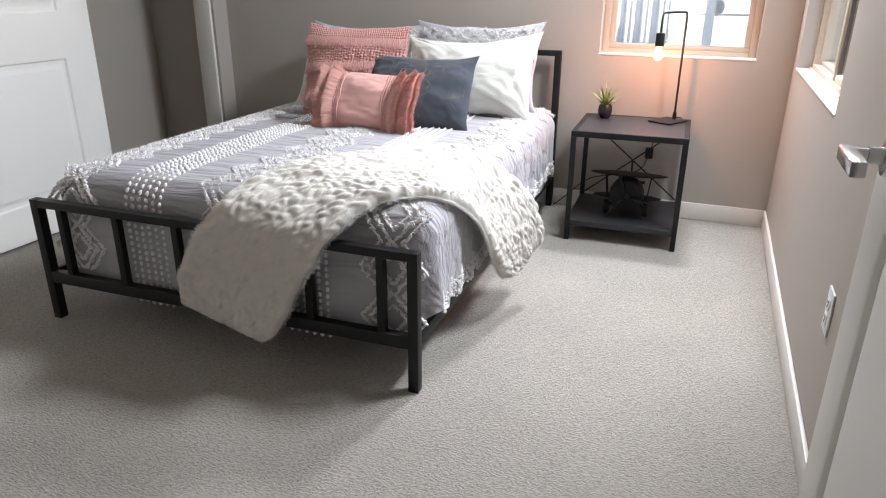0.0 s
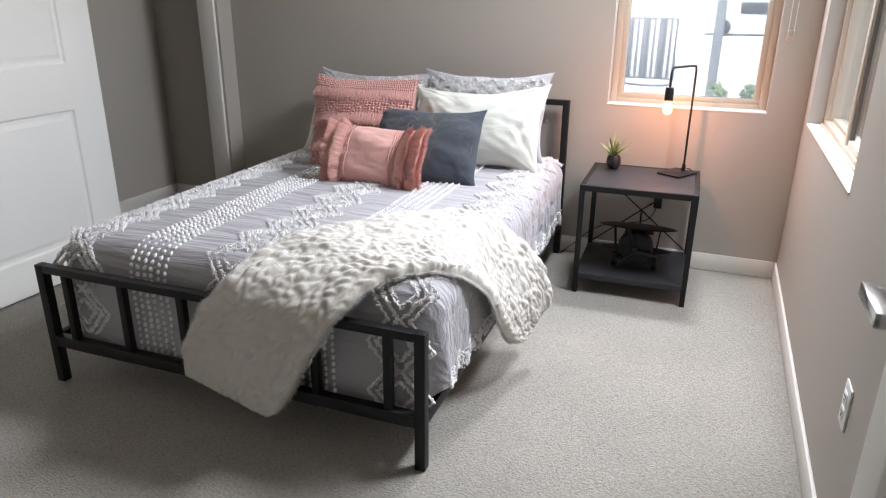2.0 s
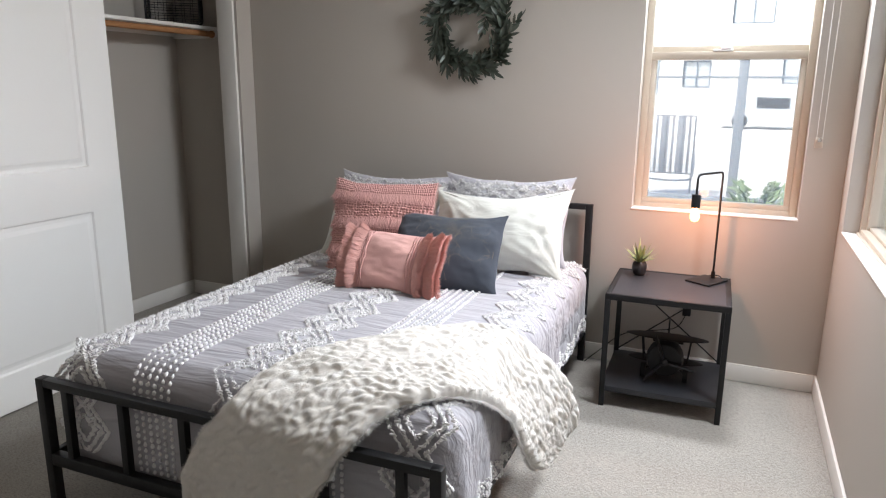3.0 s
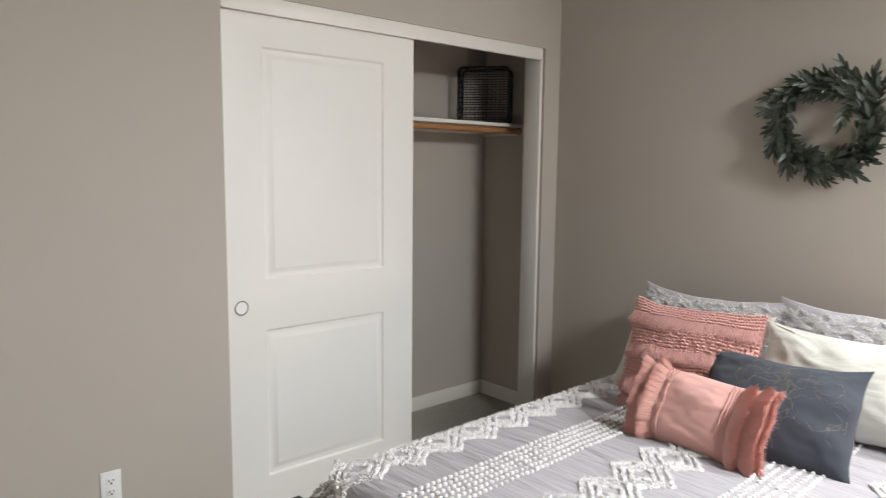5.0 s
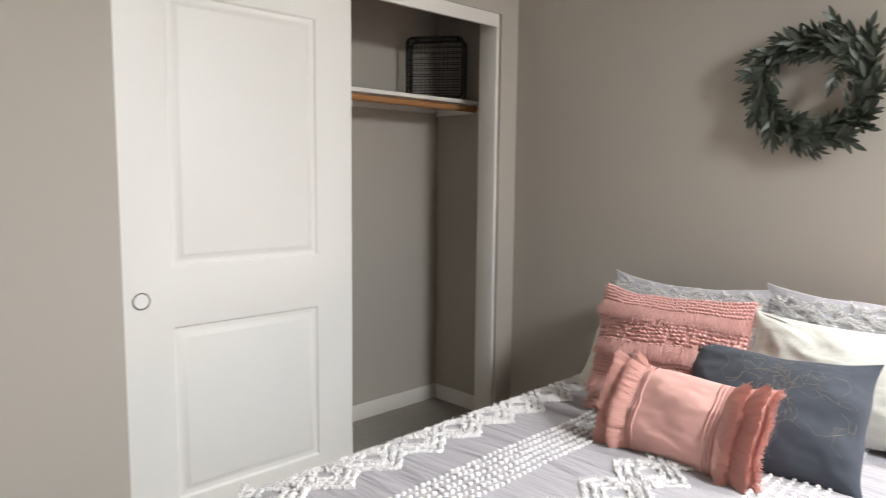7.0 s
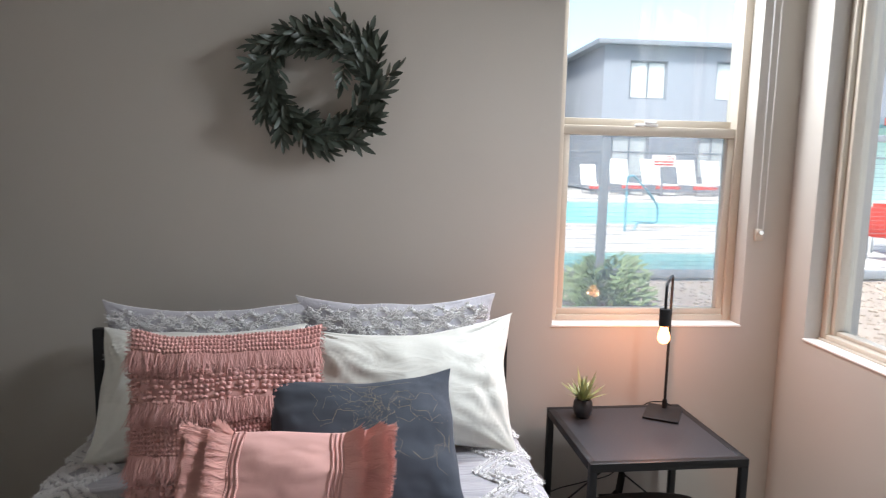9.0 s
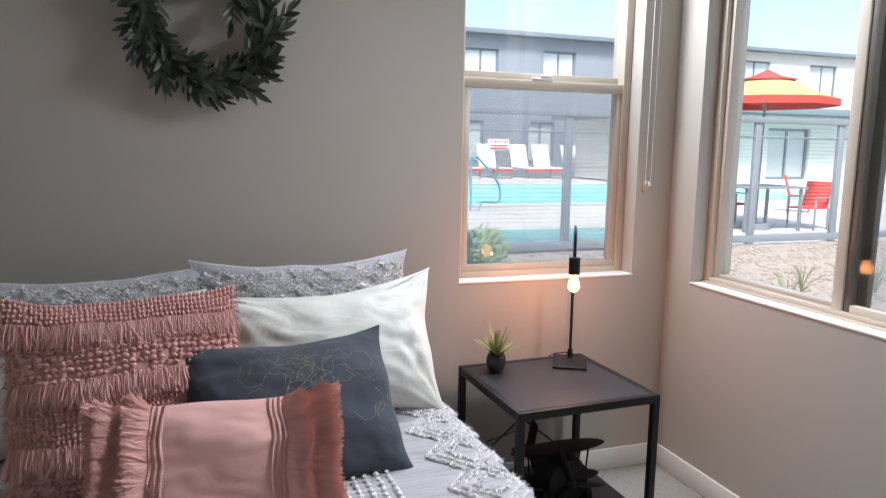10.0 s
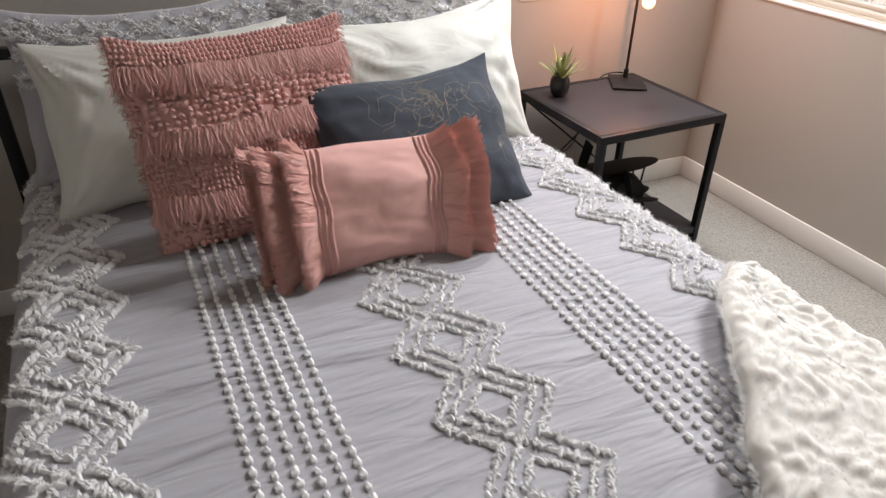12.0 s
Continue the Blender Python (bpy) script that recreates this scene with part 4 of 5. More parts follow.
# slate cushion with a gold line pattern
SW, SH, ST, SS = 0.525, 0.395, 0.15, 53
sl = set_pillow("slate_cushion", (-1.475, 2.86, 0.560), (-0.955, 2.93, 0.560), (-1.500, 3.107, 0.870), SW, SH, ST, SLATE, SS, "slate blue cushion with gold geometric line embroidery", pinch=0.045)
gold = bmesh.new()
grng = random.Random(9)
for k in range(34):
    u, v = (grng.gauss(0.0, 0.16), grng.gauss(0.45, 0.16)) if k < 20 else (grng.uniform(-0.3, 0.75), grng.uniform(-0.35, 0.7))
    a = grng.uniform(0, 6.28)
    pts = []
    for j in range(6):
        p, n = on_pillow(max(-0.9, min(0.9, u)), max(-0.9, min(0.85, v)), SW, SH, ST, SS, 0.045)
        pts.append(p + n * 0.0012)
        a += radians(60) * grng.choice((1, 1, -1))
        u, v = u + 0.13 * math.cos(a), v + 0.17 * math.sin(a)
    dense = []
    for p, q in zip(pts, pts[1:]):
        dense += [p.lerp(q, f) + Vector((0, 0, 0.002)) for f in (0, 0.33, 0.66)]
    tube(gold, dense + [pts[-1]], 0.00022, 4)
part("gold_lines", gold, GOLD, sl, "thin gold embroidered lines", local=True)

PANEL = material("pale_coral_cotton", (0.68, 0.385, 0.345), 0.85, vary=0.03, scale=8, fine=900, bump=0.25, depth=0.001, spec=0.15, sheen=0.2)
creased(PANEL, (12, 9, 9), 0.15, 0.006)
# coral lumbar cushion with ruffled fringe bands
LW, LH, LT, LS = 0.51, 0.285, 0.13, 67
lm = set_pillow("lumbar_cushion", (-1.668, 2.785, 0.556), (-1.163, 2.77, 0.556), (-1.668, 2.905, 0.805), LW, LH, LT, PANEL, LS, "coral pink lumbar cushion with ruffled fringe at both ends", pinch=0.05)
RUFFLE = material("coral_yarn", (0.79, 0.45, 0.395), 0.95, vary=0.05, scale=30, fine=400, bump=0.0, spec=0.08, sheen=0.3)
fr = []
locks = random.Random(12)
for side in (-1, 1):
    for c, reach in ((0.55, 0.047), (0.76, 0.050)):
        lean, lift, until = 0.0, 0.5, -1.0
        for i in range(460):
            vv = -0.97 + 1.94 * i / 459
            if vv > until:
                lean, lift, until = locks.uniform(-0.45, 0.25), locks.uniform(0.30, 0.85), vv + locks.uniform(0.04, 0.10)
            for q in range(9):
                u = side * (c + rng.uniform(-0.012, 0.03))
                p, n = on_pillow(max(-0.985, min(0.985, u)), vv, LW, LH, LT, LS, 0.05)
                d = Vector((side, lean + rng.uniform(-0.12, 0.12), 0.15 * lift)) + n * (0.20 + 0.85 * lift * rng.random())
                fr.append(placed(p + n * 0.0015, d, Vector((0, rng.choice((-1, 1)), 0.5)), 0.0010, 0.0012, reach * rng.uniform(0.70, 1.12)))
    for i in range(900):
        vv = rng.uniform(-0.98, 0.98)
        p, n = on_pillow(side * 0.95, vv, LW, LH, LT, LS, 0.05)
        fr.append(placed(p, Vector((side, rng.uniform(-0.6, 0.4), rng.uniform(-0.5, 0.7))), Vector((0, rng.choice((-1, 1)), 0.3)), 0.0010, 0.0012, rng.uniform(0.016, 0.030)))
strands("ruffle_fringe", fr, RUFFLE, lm, "ruffled coral yarn fringe")
knots = []
for c in (-0.53, -0.485, -0.44, 0.42, 0.465, 0.51):
    for i in range(52):
        p, n = on_pillow(c, -0.95 + 1.9 * i / 51, LW, LH, LT, LS, 0.05)
        knots.append(placed(p + n * 0.001, n, Vector((0.5 if c in (-0.485, 0.465) else -0.5, 1, 0)), 0.0058, 0.0034, 0.0040))
tagged(mesh_part("braid", scatter_mesh("braid", ICO_V, ICO_F, np.array(knots)), PINK, lm, "braided trim rows", local=True), kind="stuff")

# ---- fur throw over the corner of the bed ----
LEFT = [(-1.52, 1.62, 0.21), (-1.44, 1.615, 0.38), (-1.33, 1.625, 0.53), (-1.27, 1.825, 0.605), (-1.16, 1.995, 0.62), (-1.0, 2.195, 0.625), (-0.86, 2.365, 0.615), (-0.71, 2.455, 0.575), (-0.55, 2.525, 0.42), (-0.48, 2.575, 0.24)]
RIGHT = [(-1.145, 1.62, 0.1), (-1.035, 1.615, 0.32), (-0.93, 1.625, 0.49), (-0.835, 1.765, 0.575), (-0.73, 1.875, 0.575), (-0.655, 1.975, 0.53), (-0.61, 2.09, 0.43), (-0.585, 2.15, 0.31), (-0.575, 2.24, 0.2), (-0.565, 2.35, 0.125)]
NA, NB = 400, 150
lft, rgt = catmull(LEFT, NA), catmull(RIGHT, NA)
base = np.zeros((NA, NB, 3))
for j in range(NB):
    f = j / (NB - 1)
    base[:, j] = lft * (1 - f) + rgt * f
for i in range(NA):
    across = lft[i] - rgt[i]
    across /= np.linalg.norm(across)
    a = i / NA * 1.55
    ends = max(0.0, 1 - min(i, NA - 1 - i) / 26) ** 2 * 0.045
    left_lobe = 0.012 * noise.noise((a * 17, 2.0, 0.0)) + 0.006 * abs(noise.noise((a * 38, 7.0, 0.0))) - ends
    right_lobe = 0.012 * noise.noise((a * 17, 5.0, 0.0)) + 0.006 * abs(noise.noise((a * 38, 9.0, 0.0))) - ends
    for j in range(NB):
        f = j / (NB - 1)
        base[i, j] += across * (left_lobe * (1 - f) ** 2 - right_lobe * f ** 2)
for i in range(NA):
    for j in range(NB):
        x, y, z = base[i, j]
        if y > 1.685:
            dx, dy = max(0.0, x - (KX1 - KR)), max(0.0, KY0 + KR - y)
            floor_z = KTOP + 0.022 - (KR - math.sqrt(max(0.0, KR * KR - min(dx, KR) ** 2))) - (KR - math.sqrt(max(0.0, KR * KR - min(dy, KR) ** 2)))
            w = min(1.0, max(0.0, (KX1 + 0.01 - x) / 0.09)) * min(1.0, (y - 1.685) / 0.06)
            w = w * w * (3 - 2 * w)
            base[i, j, 2] = z + max(0.0, floor_z - z) * w
du = np.gradient(base, axis=0)
dv = np.gradient(base, axis=1)
nn = np.cross(dv, du)
nn /= np.linalg.norm(nn, axis=2, keepdims=True) + 1e-9
if nn[NA // 2, NB // 2, 2] < 0:
    nn = -nn
puffs = np.zeros((NA, NB))
top = np.zeros_like(base)
under = np.zeros_like(base)
for i in range(NA):
    for j in range(NB):
        a, b = i / NA * 1.55, j / NB * 0.42
        warp = 0.7 * noise.noise((a * 13, b * 13, 3)), 0.7 * noise.noise((a * 13, b * 13, 8))
        worm = abs(noise.noise((a * 43 + warp[0], b * 30 + warp[1], 0.5)))
        lump = abs(noise.noise((a * 29 + warp[1], b * 38 + warp[0], 6.5)))
        d = noise.voronoi(Vector((a * 34 + warp[0] * 0.8, b * 28 + warp[1] * 0.8, 0.0)))[0]
        pad = min(1.0, (d[1] - d[0]) * 1.5)
        calm = 0.85 + 0.15 * min(1.0, max(0.0, (a - 0.36) / 0.15))
        puffs[i, j] = 1.05 * calm * (0.011 * math.sin(pad * math.pi / 2) + 0.005 * min(1.0, worm * 2.4) ** 0.8 + 0.002 * min(1.0, lump * 2.4)) + noise.noise((a * 9, b * 9, 9.1)) * 0.009
for q in range(3):
    puffs[1:-1, 1:-1] = (puffs[1:-1, 1:-1] * 2 + puffs[:-2, 1:-1] + puffs[2:, 1:-1] + puffs[1:-1, :-2] + puffs[1:-1, 2:]) / 6
for i in range(NA):
    for j in range(NB):
        a, b, puff = i / NA * 1.55, j / NB * 0.42, puffs[i, j]
        e = min(1.0, min(i, NA - 1 - i) / 9, min(j, NB - 1 - j) / 8)
        e = math.sqrt(max(0.0, 1 - (1 - e) ** 2))
        wob = noise.noise((a * 9, b * 9, 7.7)) * 0.012
        top[i, j] = base[i, j] + nn[i, j] * ((0.020 + puff) * e + wob * 0.3)
        under[i, j] = base[i, j] - nn[i, j] * 0.008 * e
throw = thing("fur_throw", (-1.0, 2.0, 0.6), "white faux fur throw draped over the bed corner and footboard", "throw blanket")
bm = bmesh.new()
for sheet, flip in ((top, False), (under, True)):
    vs = [[bm.verts.new(p) for p in r] for r in sheet]
    for a, b in zip(vs, vs[1:]):
        for k in range(NB - 1):
            q = (a[k], a[k + 1], b[k + 1], b[k])
            bm.faces.new(q[::-1] if flip else q)
bmesh.ops.remove_doubles(bm, verts=bm.verts, dist=0.0003)
bmesh.ops.recalc_face_normals(bm, faces=bm.faces)
part("fur_side", bm, FUR, throw)
hair = []
hr = random.Random(3)
for k in range(42000):
    i, j = hr.randrange(1, NA - 1), hr.randrange(1, NB - 1)
    p = Vector(top[i, j]).lerp(Vector(top[i + 1, j + 1] if i < NA - 1 and j < NB - 1 else top[i, j]), hr.random())
    n = Vector(nn[i, j])
    d = n + Vector((hr.uniform(-1, 1), hr.uniform(-1, 1), hr.uniform(-1.1, 0.6))) * 1.0
    hair.append(placed(p - n * 0.002, d, Vector((1, 0.2, 0)), 0.0008, 0.0008, hr.uniform(0.004, 0.0065)))
for k in range(9000):
    i = hr.randrange(0, NA - 1)
    j = hr.choice((0, NB - 1))
    if hr.random() < 0.3:
        i, j = hr.choice((0, NA - 1)), hr.randrange(NB)
    out = Vector(base[i, 0] - base[i, NB - 1]).normalized() * (1 if j < NB / 2 else -1)
    hair.append(placed(Vector(base[i, j]), out + Vector((hr.uniform(-1, 1), hr.uniform(-1, 1), hr.uniform(-1, 1))), Vector((0.1, 0.2, 1)), 0.0011, 0.0011, hr.uniform(0.008, 0.018)))
tagged(mesh_part("fuzz", scatter_mesh("fuzz", SPIKE_V, SPIKE_F, np.array(hair)), FUR, throw, "short fluffy white pile"), kind="stuff")

# the bed stands a little askew to the wall, with what lies on it
for ob in (bed, mattress, cover, throw):
    ob.matrix_basis = BED_TURN @ ob.matrix_basis

# ---- nightstand ----
TX0, TX1, TY0, TY1, TZ = -0.541, -0.011, 3.222, 3.722, 0.545
ns = thing("nightstand", (-0.276, 3.472, 0), "charcoal nightstand with steel legs and crossed back rods", "nightstand")
L = 0.024
for x in (TX0, TX1 - L):
    for y in (TY0, TY1 - L):
        part("leg", boxes((x, x + L, y, y + L, 0, TZ - 0.028), bevel=0.0015), STEEL, ns)
part("top_frame", boxes((TX0, TX1, TY0, TY0 + L, TZ - 0.028, TZ), (TX0, TX1, TY1 - L, TY1, TZ - 0.028, TZ), (TX0, TX0 + L, TY0 + L, TY1 - L, TZ - 0.028, TZ), (TX1 - L, TX1, TY0 + L, TY1 - L, TZ - 0.028, TZ), bevel=0.0015), STEEL, ns)
part("tabletop", boxes((TX0 + L, TX1 - L, TY0 + L, TY1 - L, TZ - 0.016, TZ - 0.001)), LAMINATE, ns, "charcoal wood effect top", smooth=False)
part("shelf", boxes((TX0 + 0.004, TX1 - 0.004, TY0 + 0.004, TY1 - 0.004, 0.075, 0.102), bevel=0.0015), LAMINATE, ns)
for a, b in (((TX0 + L, 0.51), (TX1 - L, 0.115)), ((TX0 + L, 0.115), (TX1 - L, 0.51))):
    bm = bmesh.new()
    rod(bm, (a[0], TY1 - 0.012, a[1]), (b[0], TY1 - 0.012 - (0.007 if a[1] > 0.3 else 0), b[1]), 0.0036, 8)
    part("cross_rod", bm, STEEL, ns)

ns.rotation_euler = (0, 0, radians(1.8))

# black iron propeller aeroplane on the lower shelf
pl = thing("model_plane", (-0.27, 3.475, 0.103), "black iron model aeroplane with propeller on the lower shelf", "ornament")


def ellipsoid(c, r, m=None, sub=3):
    bm = bmesh.new()
    bmesh.ops.create_icosphere(bm, subdivisions=sub, radius=1.0)
    mm = Matrix.Translation(c) @ (m or Matrix()) @ Matrix.Diagonal((*r, 1))
    bmesh.ops.transform(bm, matrix=mm, verts=bm.verts)
    return bm


turn = Matrix.Rotation(radians(2), 4, "Z")
ax = turn @ Vector((0, -1, 0))
sd = turn @ Vector((1, 0, 0))
pc = Vector((-0.27, 3.475, 0.195))
fus = bmesh.new()
prof = [(0.013, -0.15), (0.024, -0.10), (0.050, -0.03), (0.066, 0.03), (0.070, 0.07), (0.062, 0.10), (0.02, 0.108)]
lathe(fus, prof, (0, 0, 0), 20)
bmesh.ops.transform(fus, matrix=Matrix.Translation(pc) @ ax.to_track_quat("Z", "Y").to_matrix().to_4x4(), verts=fus.verts)
part("fuselage", fus, IRON, pl)
for dz, span in ((0.075, 0.155), (-0.02, 0.14)):
    w = bmesh.new()
    mm = Matrix.Translation(pc + ax * 0.035 + Vector((0, 0, dz))) @ turn @ Matrix.Diagonal((span, 0.045, 0.0045, 1))
    bmesh.ops.create_icosphere(w, subdivisions=3, radius=1.0, matrix=mm)
    part("wing", w, IRON, pl)
for s in (-1, 1):
    for q in (-0.02, 0.02):
        st = bmesh.new()
        rod(st, pc + sd * s * 0.08 + ax * (0.035 + q) + Vector((0, 0, -0.02)), pc + sd * s * 0.09 + ax * (0.035 + q) + Vector((0, 0, 0.075)), 0.0028, 6)
        part("strut", st, IRON, pl)
    wh = bmesh.new()
    c = pc + ax * 0.06 + sd * s * 0.078 + Vector((0, 0, -0.063))
    rod(wh, c - sd * 0.009, c + sd * 0.009, 0.029, 20)
    part("wheel", wh, IRON, pl)
    lg = bmesh.new()
    rod(lg, c, pc + ax * 0.05 + sd * s * 0.025 + Vector((0, 0, -0.02)), 0.004, 6)
    part("strut", lg, IRON, pl)
for k in range(3):
    pr = bmesh.new()
    a = radians(90 + 20 + 120 * k)
    d = sd * math.cos(a) + Vector((0, 0, 1)) * math.sin(a)
    c = pc + ax * 0.115
    q = d.to_track_quat("Z", "Y").to_matrix().to_4x4()
    mm = Matrix.Translation(c + d * 0.055) @ q
    bmesh.ops.create_icosphere(pr, subdivisions=2, radius=1.0)
    bmesh.ops.transform(pr, matrix=mm @ Matrix.Diagonal((0.016, 0.006, 0.06, 1)), verts=pr.verts)
    part("propeller_blade", pr, IRON, pl)
part("nose", ellipsoid(pc + ax * 0.118, (0.014, 0.014, 0.014)), IRON, pl)
fin = bmesh.new()
box(fin, -0.003, 0.003, -0.02, 0.02, 0.0, 0.10, bevel=0.002, m=Matrix.Translation(pc - ax * 0.135) @ turn @ Matrix.Rotation(radians(15), 4, "X"))
part("tail_fin", fin, IRON, pl)
tail = bmesh.new()
box(tail, -0.06, 0.06, -0.018, 0.018, -0.003, 0.003, bevel=0.002, m=Matrix.Translation(pc - ax * 0.13) @ turn)
part("tail_wing", tail, IRON, pl)
pl.scale = (1.22, 1.22, 1.22)

# ---- desk lamp ----
dirv = Vector((0.49, 0.872, 0)).normalized()
side = Vector((dirv.y, -dirv.x, 0))
pole = Vector((-0.100, 3.672, TZ))
lamp = thing("table_lamp", tuple(pole), "black steel arc lamp with a bare glowing bulb", "lamp")
bm = bmesh.new()
mm = Matrix.Translation(pole - dirv * 0.045 + Vector((0, 0, 0.0045))) @ Matrix((dirv, side, Vector((0, 0, 1)))).transposed().to_4x4()
box(bm, -0.09, 0.075, -0.063, 0.063, -0.0035, 0.0035, bevel=0.0015, m=mm)
part("base", bm, STEEL, lamp)
bm = bmesh.new()
rod(bm, pole + Vector((0, 0, 0.008)), pole + Vector((0, 0, 0.04)), 0.0095, 16)
part("collar", bm, STEEL, lamp)
REACH, TOP, BEND = 0.205, 1.068, 0.022
pts = [pole + Vector((0, 0, 0.03)), pole + Vector((0, 0, TOP - TZ - BEND))]
for a in range(15, 91, 15):
    pts.append(pole - dirv * BEND * (1 - math.cos(radians(a))) + Vector((0, 0, TOP - TZ - BEND + BEND * math.sin(radians(a)))))
for a in range(0, 91, 15):
    pts.append(pole - dirv * (REACH - BEND + BEND * math.sin(radians(a))) + Vector((0, 0, TOP - TZ - BEND + BEND * math.cos(radians(a)))))
pts.append(pole - dirv * REACH + Vector((0, 0, 0.975 - TZ)))
part("arm", tube(bmesh.new(), pts, 0.0052, 12), STEEL, lamp)
tip = pole - dirv * REACH
bm = bmesh.new()
lathe(bm, [(0.006, 0.062), (0.019, 0.060), (0.020, 0.055), (0.020, 0.002), (0.018, 0.0)], (tip.x, tip.y, 0.918), 24)
bmesh.ops.recalc_face_normals(bm, faces=bm.faces)
part("socket", bm, STEEL, lamp, "matt black bulb socket")
bm = bmesh.new()
lathe(bm, [(0.012, 0.0), (0.0135, -0.008), (0.018, -0.024), (0.0215, -0.039), (0.0205, -0.050), (0.014, -0.060), (0.004, -0.064)], (tip.x, tip.y, 0.918), 24)
bmesh.ops.recalc_face_normals(bm, faces=bm.faces)
bulb = part("bulb", bm, glow_material("bulb_glow", (1.0, 0.40, 0.11), 3.0), lamp, "warm glowing filament bulb")
bulb.visible_shadow = False
glow = new("bulb_light", bpy.data.lights.new("bulb_light", "POINT"))
glow.data.energy, glow.data.color, glow.data.shadow_soft_size = 1.6, (1.0, 0.38, 0.17), 0.024
glow.location = (tip.x, tip.y, 0.878)
bm = bmesh.new()
cord = [(-0.06, 3.70, TZ + 0.004), (-0.08, 3.745, TZ + 0.004), (-0.14, 3.774, TZ - 0.02), (-0.19, 3.776, 0.42), (-0.215, 3.772, 0.31), (-0.26, 3.770, 0.24), (-0.38, 3.765, 0.21), (-0.52, 3.76, 0.17), (-0.64, 3.74, 0.06), (-0.70, 3.70, 0.008)]
part("plug", boxes((-0.228, -0.188, 3.757, 3.787, 0.315, 0.372), bevel=0.004), STEEL, lamp, "black plug block")
part("cord", tube(bmesh.new(), catmull(cord, 40).tolist(), 0.0025, 6), STEEL, lamp)

# ---- small potted succulent ----
pp = (-0.440, 3.612, TZ)
pot = thing("potted_succulent", pp, "small spiky succulent in a round black pot", "plant")
bm = bmesh.new()
lathe(bm, [(0.022, 0.0005), (0.031, 0.012), (0.0365, 0.035), (0.034, 0.058), (0.028, 0.068), (0.025, 0.068), (0.026, 0.058), (0.01, 0.056)], pp, 30)
bmesh.ops.recalc_face_normals(bm, faces=bm.faces)
part("pot", bm, CERAMIC, pot)
lr = random.Random(4)
for k in range(30):
    a = 2.4 * k
    tilt = radians(8 + 62 * (k / 30) ** 0.8)
    ln = lr.uniform(0.075, 0.12)
    d = Vector((math.cos(a) * math.sin(tilt), math.sin(a) * math.sin(tilt), math.cos(tilt)))
    s = Vector((-math.sin(a), math.cos(a), 0))
    up = d.cross(s)
    bm = bmesh.new()
    prev = None
    for f, wd in ((0, 0.005), (0.3, 0.0075), (0.65, 0.006), (1.0, 0.0004)):
        c = Vector((pp[0], pp[1], TZ + 0.06)) + d * ln * f + Vector((0, 0, 0.012 * f * f)) * (1 if tilt < 0.7 else -0.3)
        row = [bm.verts.new(c + s * wd), bm.verts.new(c + up * wd * 0.35), bm.verts.new(c - s * wd), bm.verts.new(c - up * wd * 0.2)]
        if prev:
            for i in range(4):
                bm.faces.new((prev[i], prev[(i + 1) % 4], row[(i + 1) % 4], row[i]))
        prev = row
    part("leaf", bm, SUCC, pot)

# ---- wreath ----
WC = Vector((-1.412, 3.772, 1.730))
wr = thing("wreath", tuple(WC), "round wreath of dark green olive leaves on the wall", "wreath")
bm = bmesh.new()
for q in range(4):
    pts = []
    for k in range(49):
        a = 2 * math.pi * k / 48
        r = 0.17 + 0.012 * math.sin(5 * a + q * 1.7)
        pts.append(WC + Vector((r * math.cos(a), -0.012 - 0.007 * math.cos(4 * a + q), r * math.sin(a))))
    tube(bm, pts, 0.004, 6)
part("ring", bm, TWIG, wr, "twisted brown twig ring")


def leaf_mesh(ln, wd, bend):
    n = 7
    bm = bmesh.new()
    prev = None
    for i in range(n):
        f = i / (n - 1)
        w = wd * math.sin(math.pi * (0.08 + 0.9 * f)) ** 0.8 + 0.0004
        y = bend * f * f * ln
        row = [bm.verts.new((ln * f, y + w * 0.25, w)), bm.verts.new((ln * f, y, 0)), bm.verts.new((ln * f, y + w * 0.25, -w))]
        if prev:
            bm.faces.new((prev[0], prev[1], row[1], row[0]))
            bm.faces.new((prev[1], prev[2], row[2], row[1]))
        prev = row
    me = bpy.data.meshes.new("leaf")
    bm.to_mesh(me)
    bm.free()
    for p in me.polygons:
        p.use_smooth = True
    me.materials.append(LEAF)
    return me


leaves = [leaf_mesh(0.056, 0.0088, 0.12), leaf_mesh(0.060, 0.0086, -0.10), leaf_mesh(0.048, 0.0092, 0.2), leaf_mesh(0.056, 0.0080, 0.3)]
wrng = random.Random(27)
extra = []
stems = bmesh.new()


def leaf_at(me, m):
    o = new("leaf", me)
    o.parent = wr
    o.matrix_basis = m


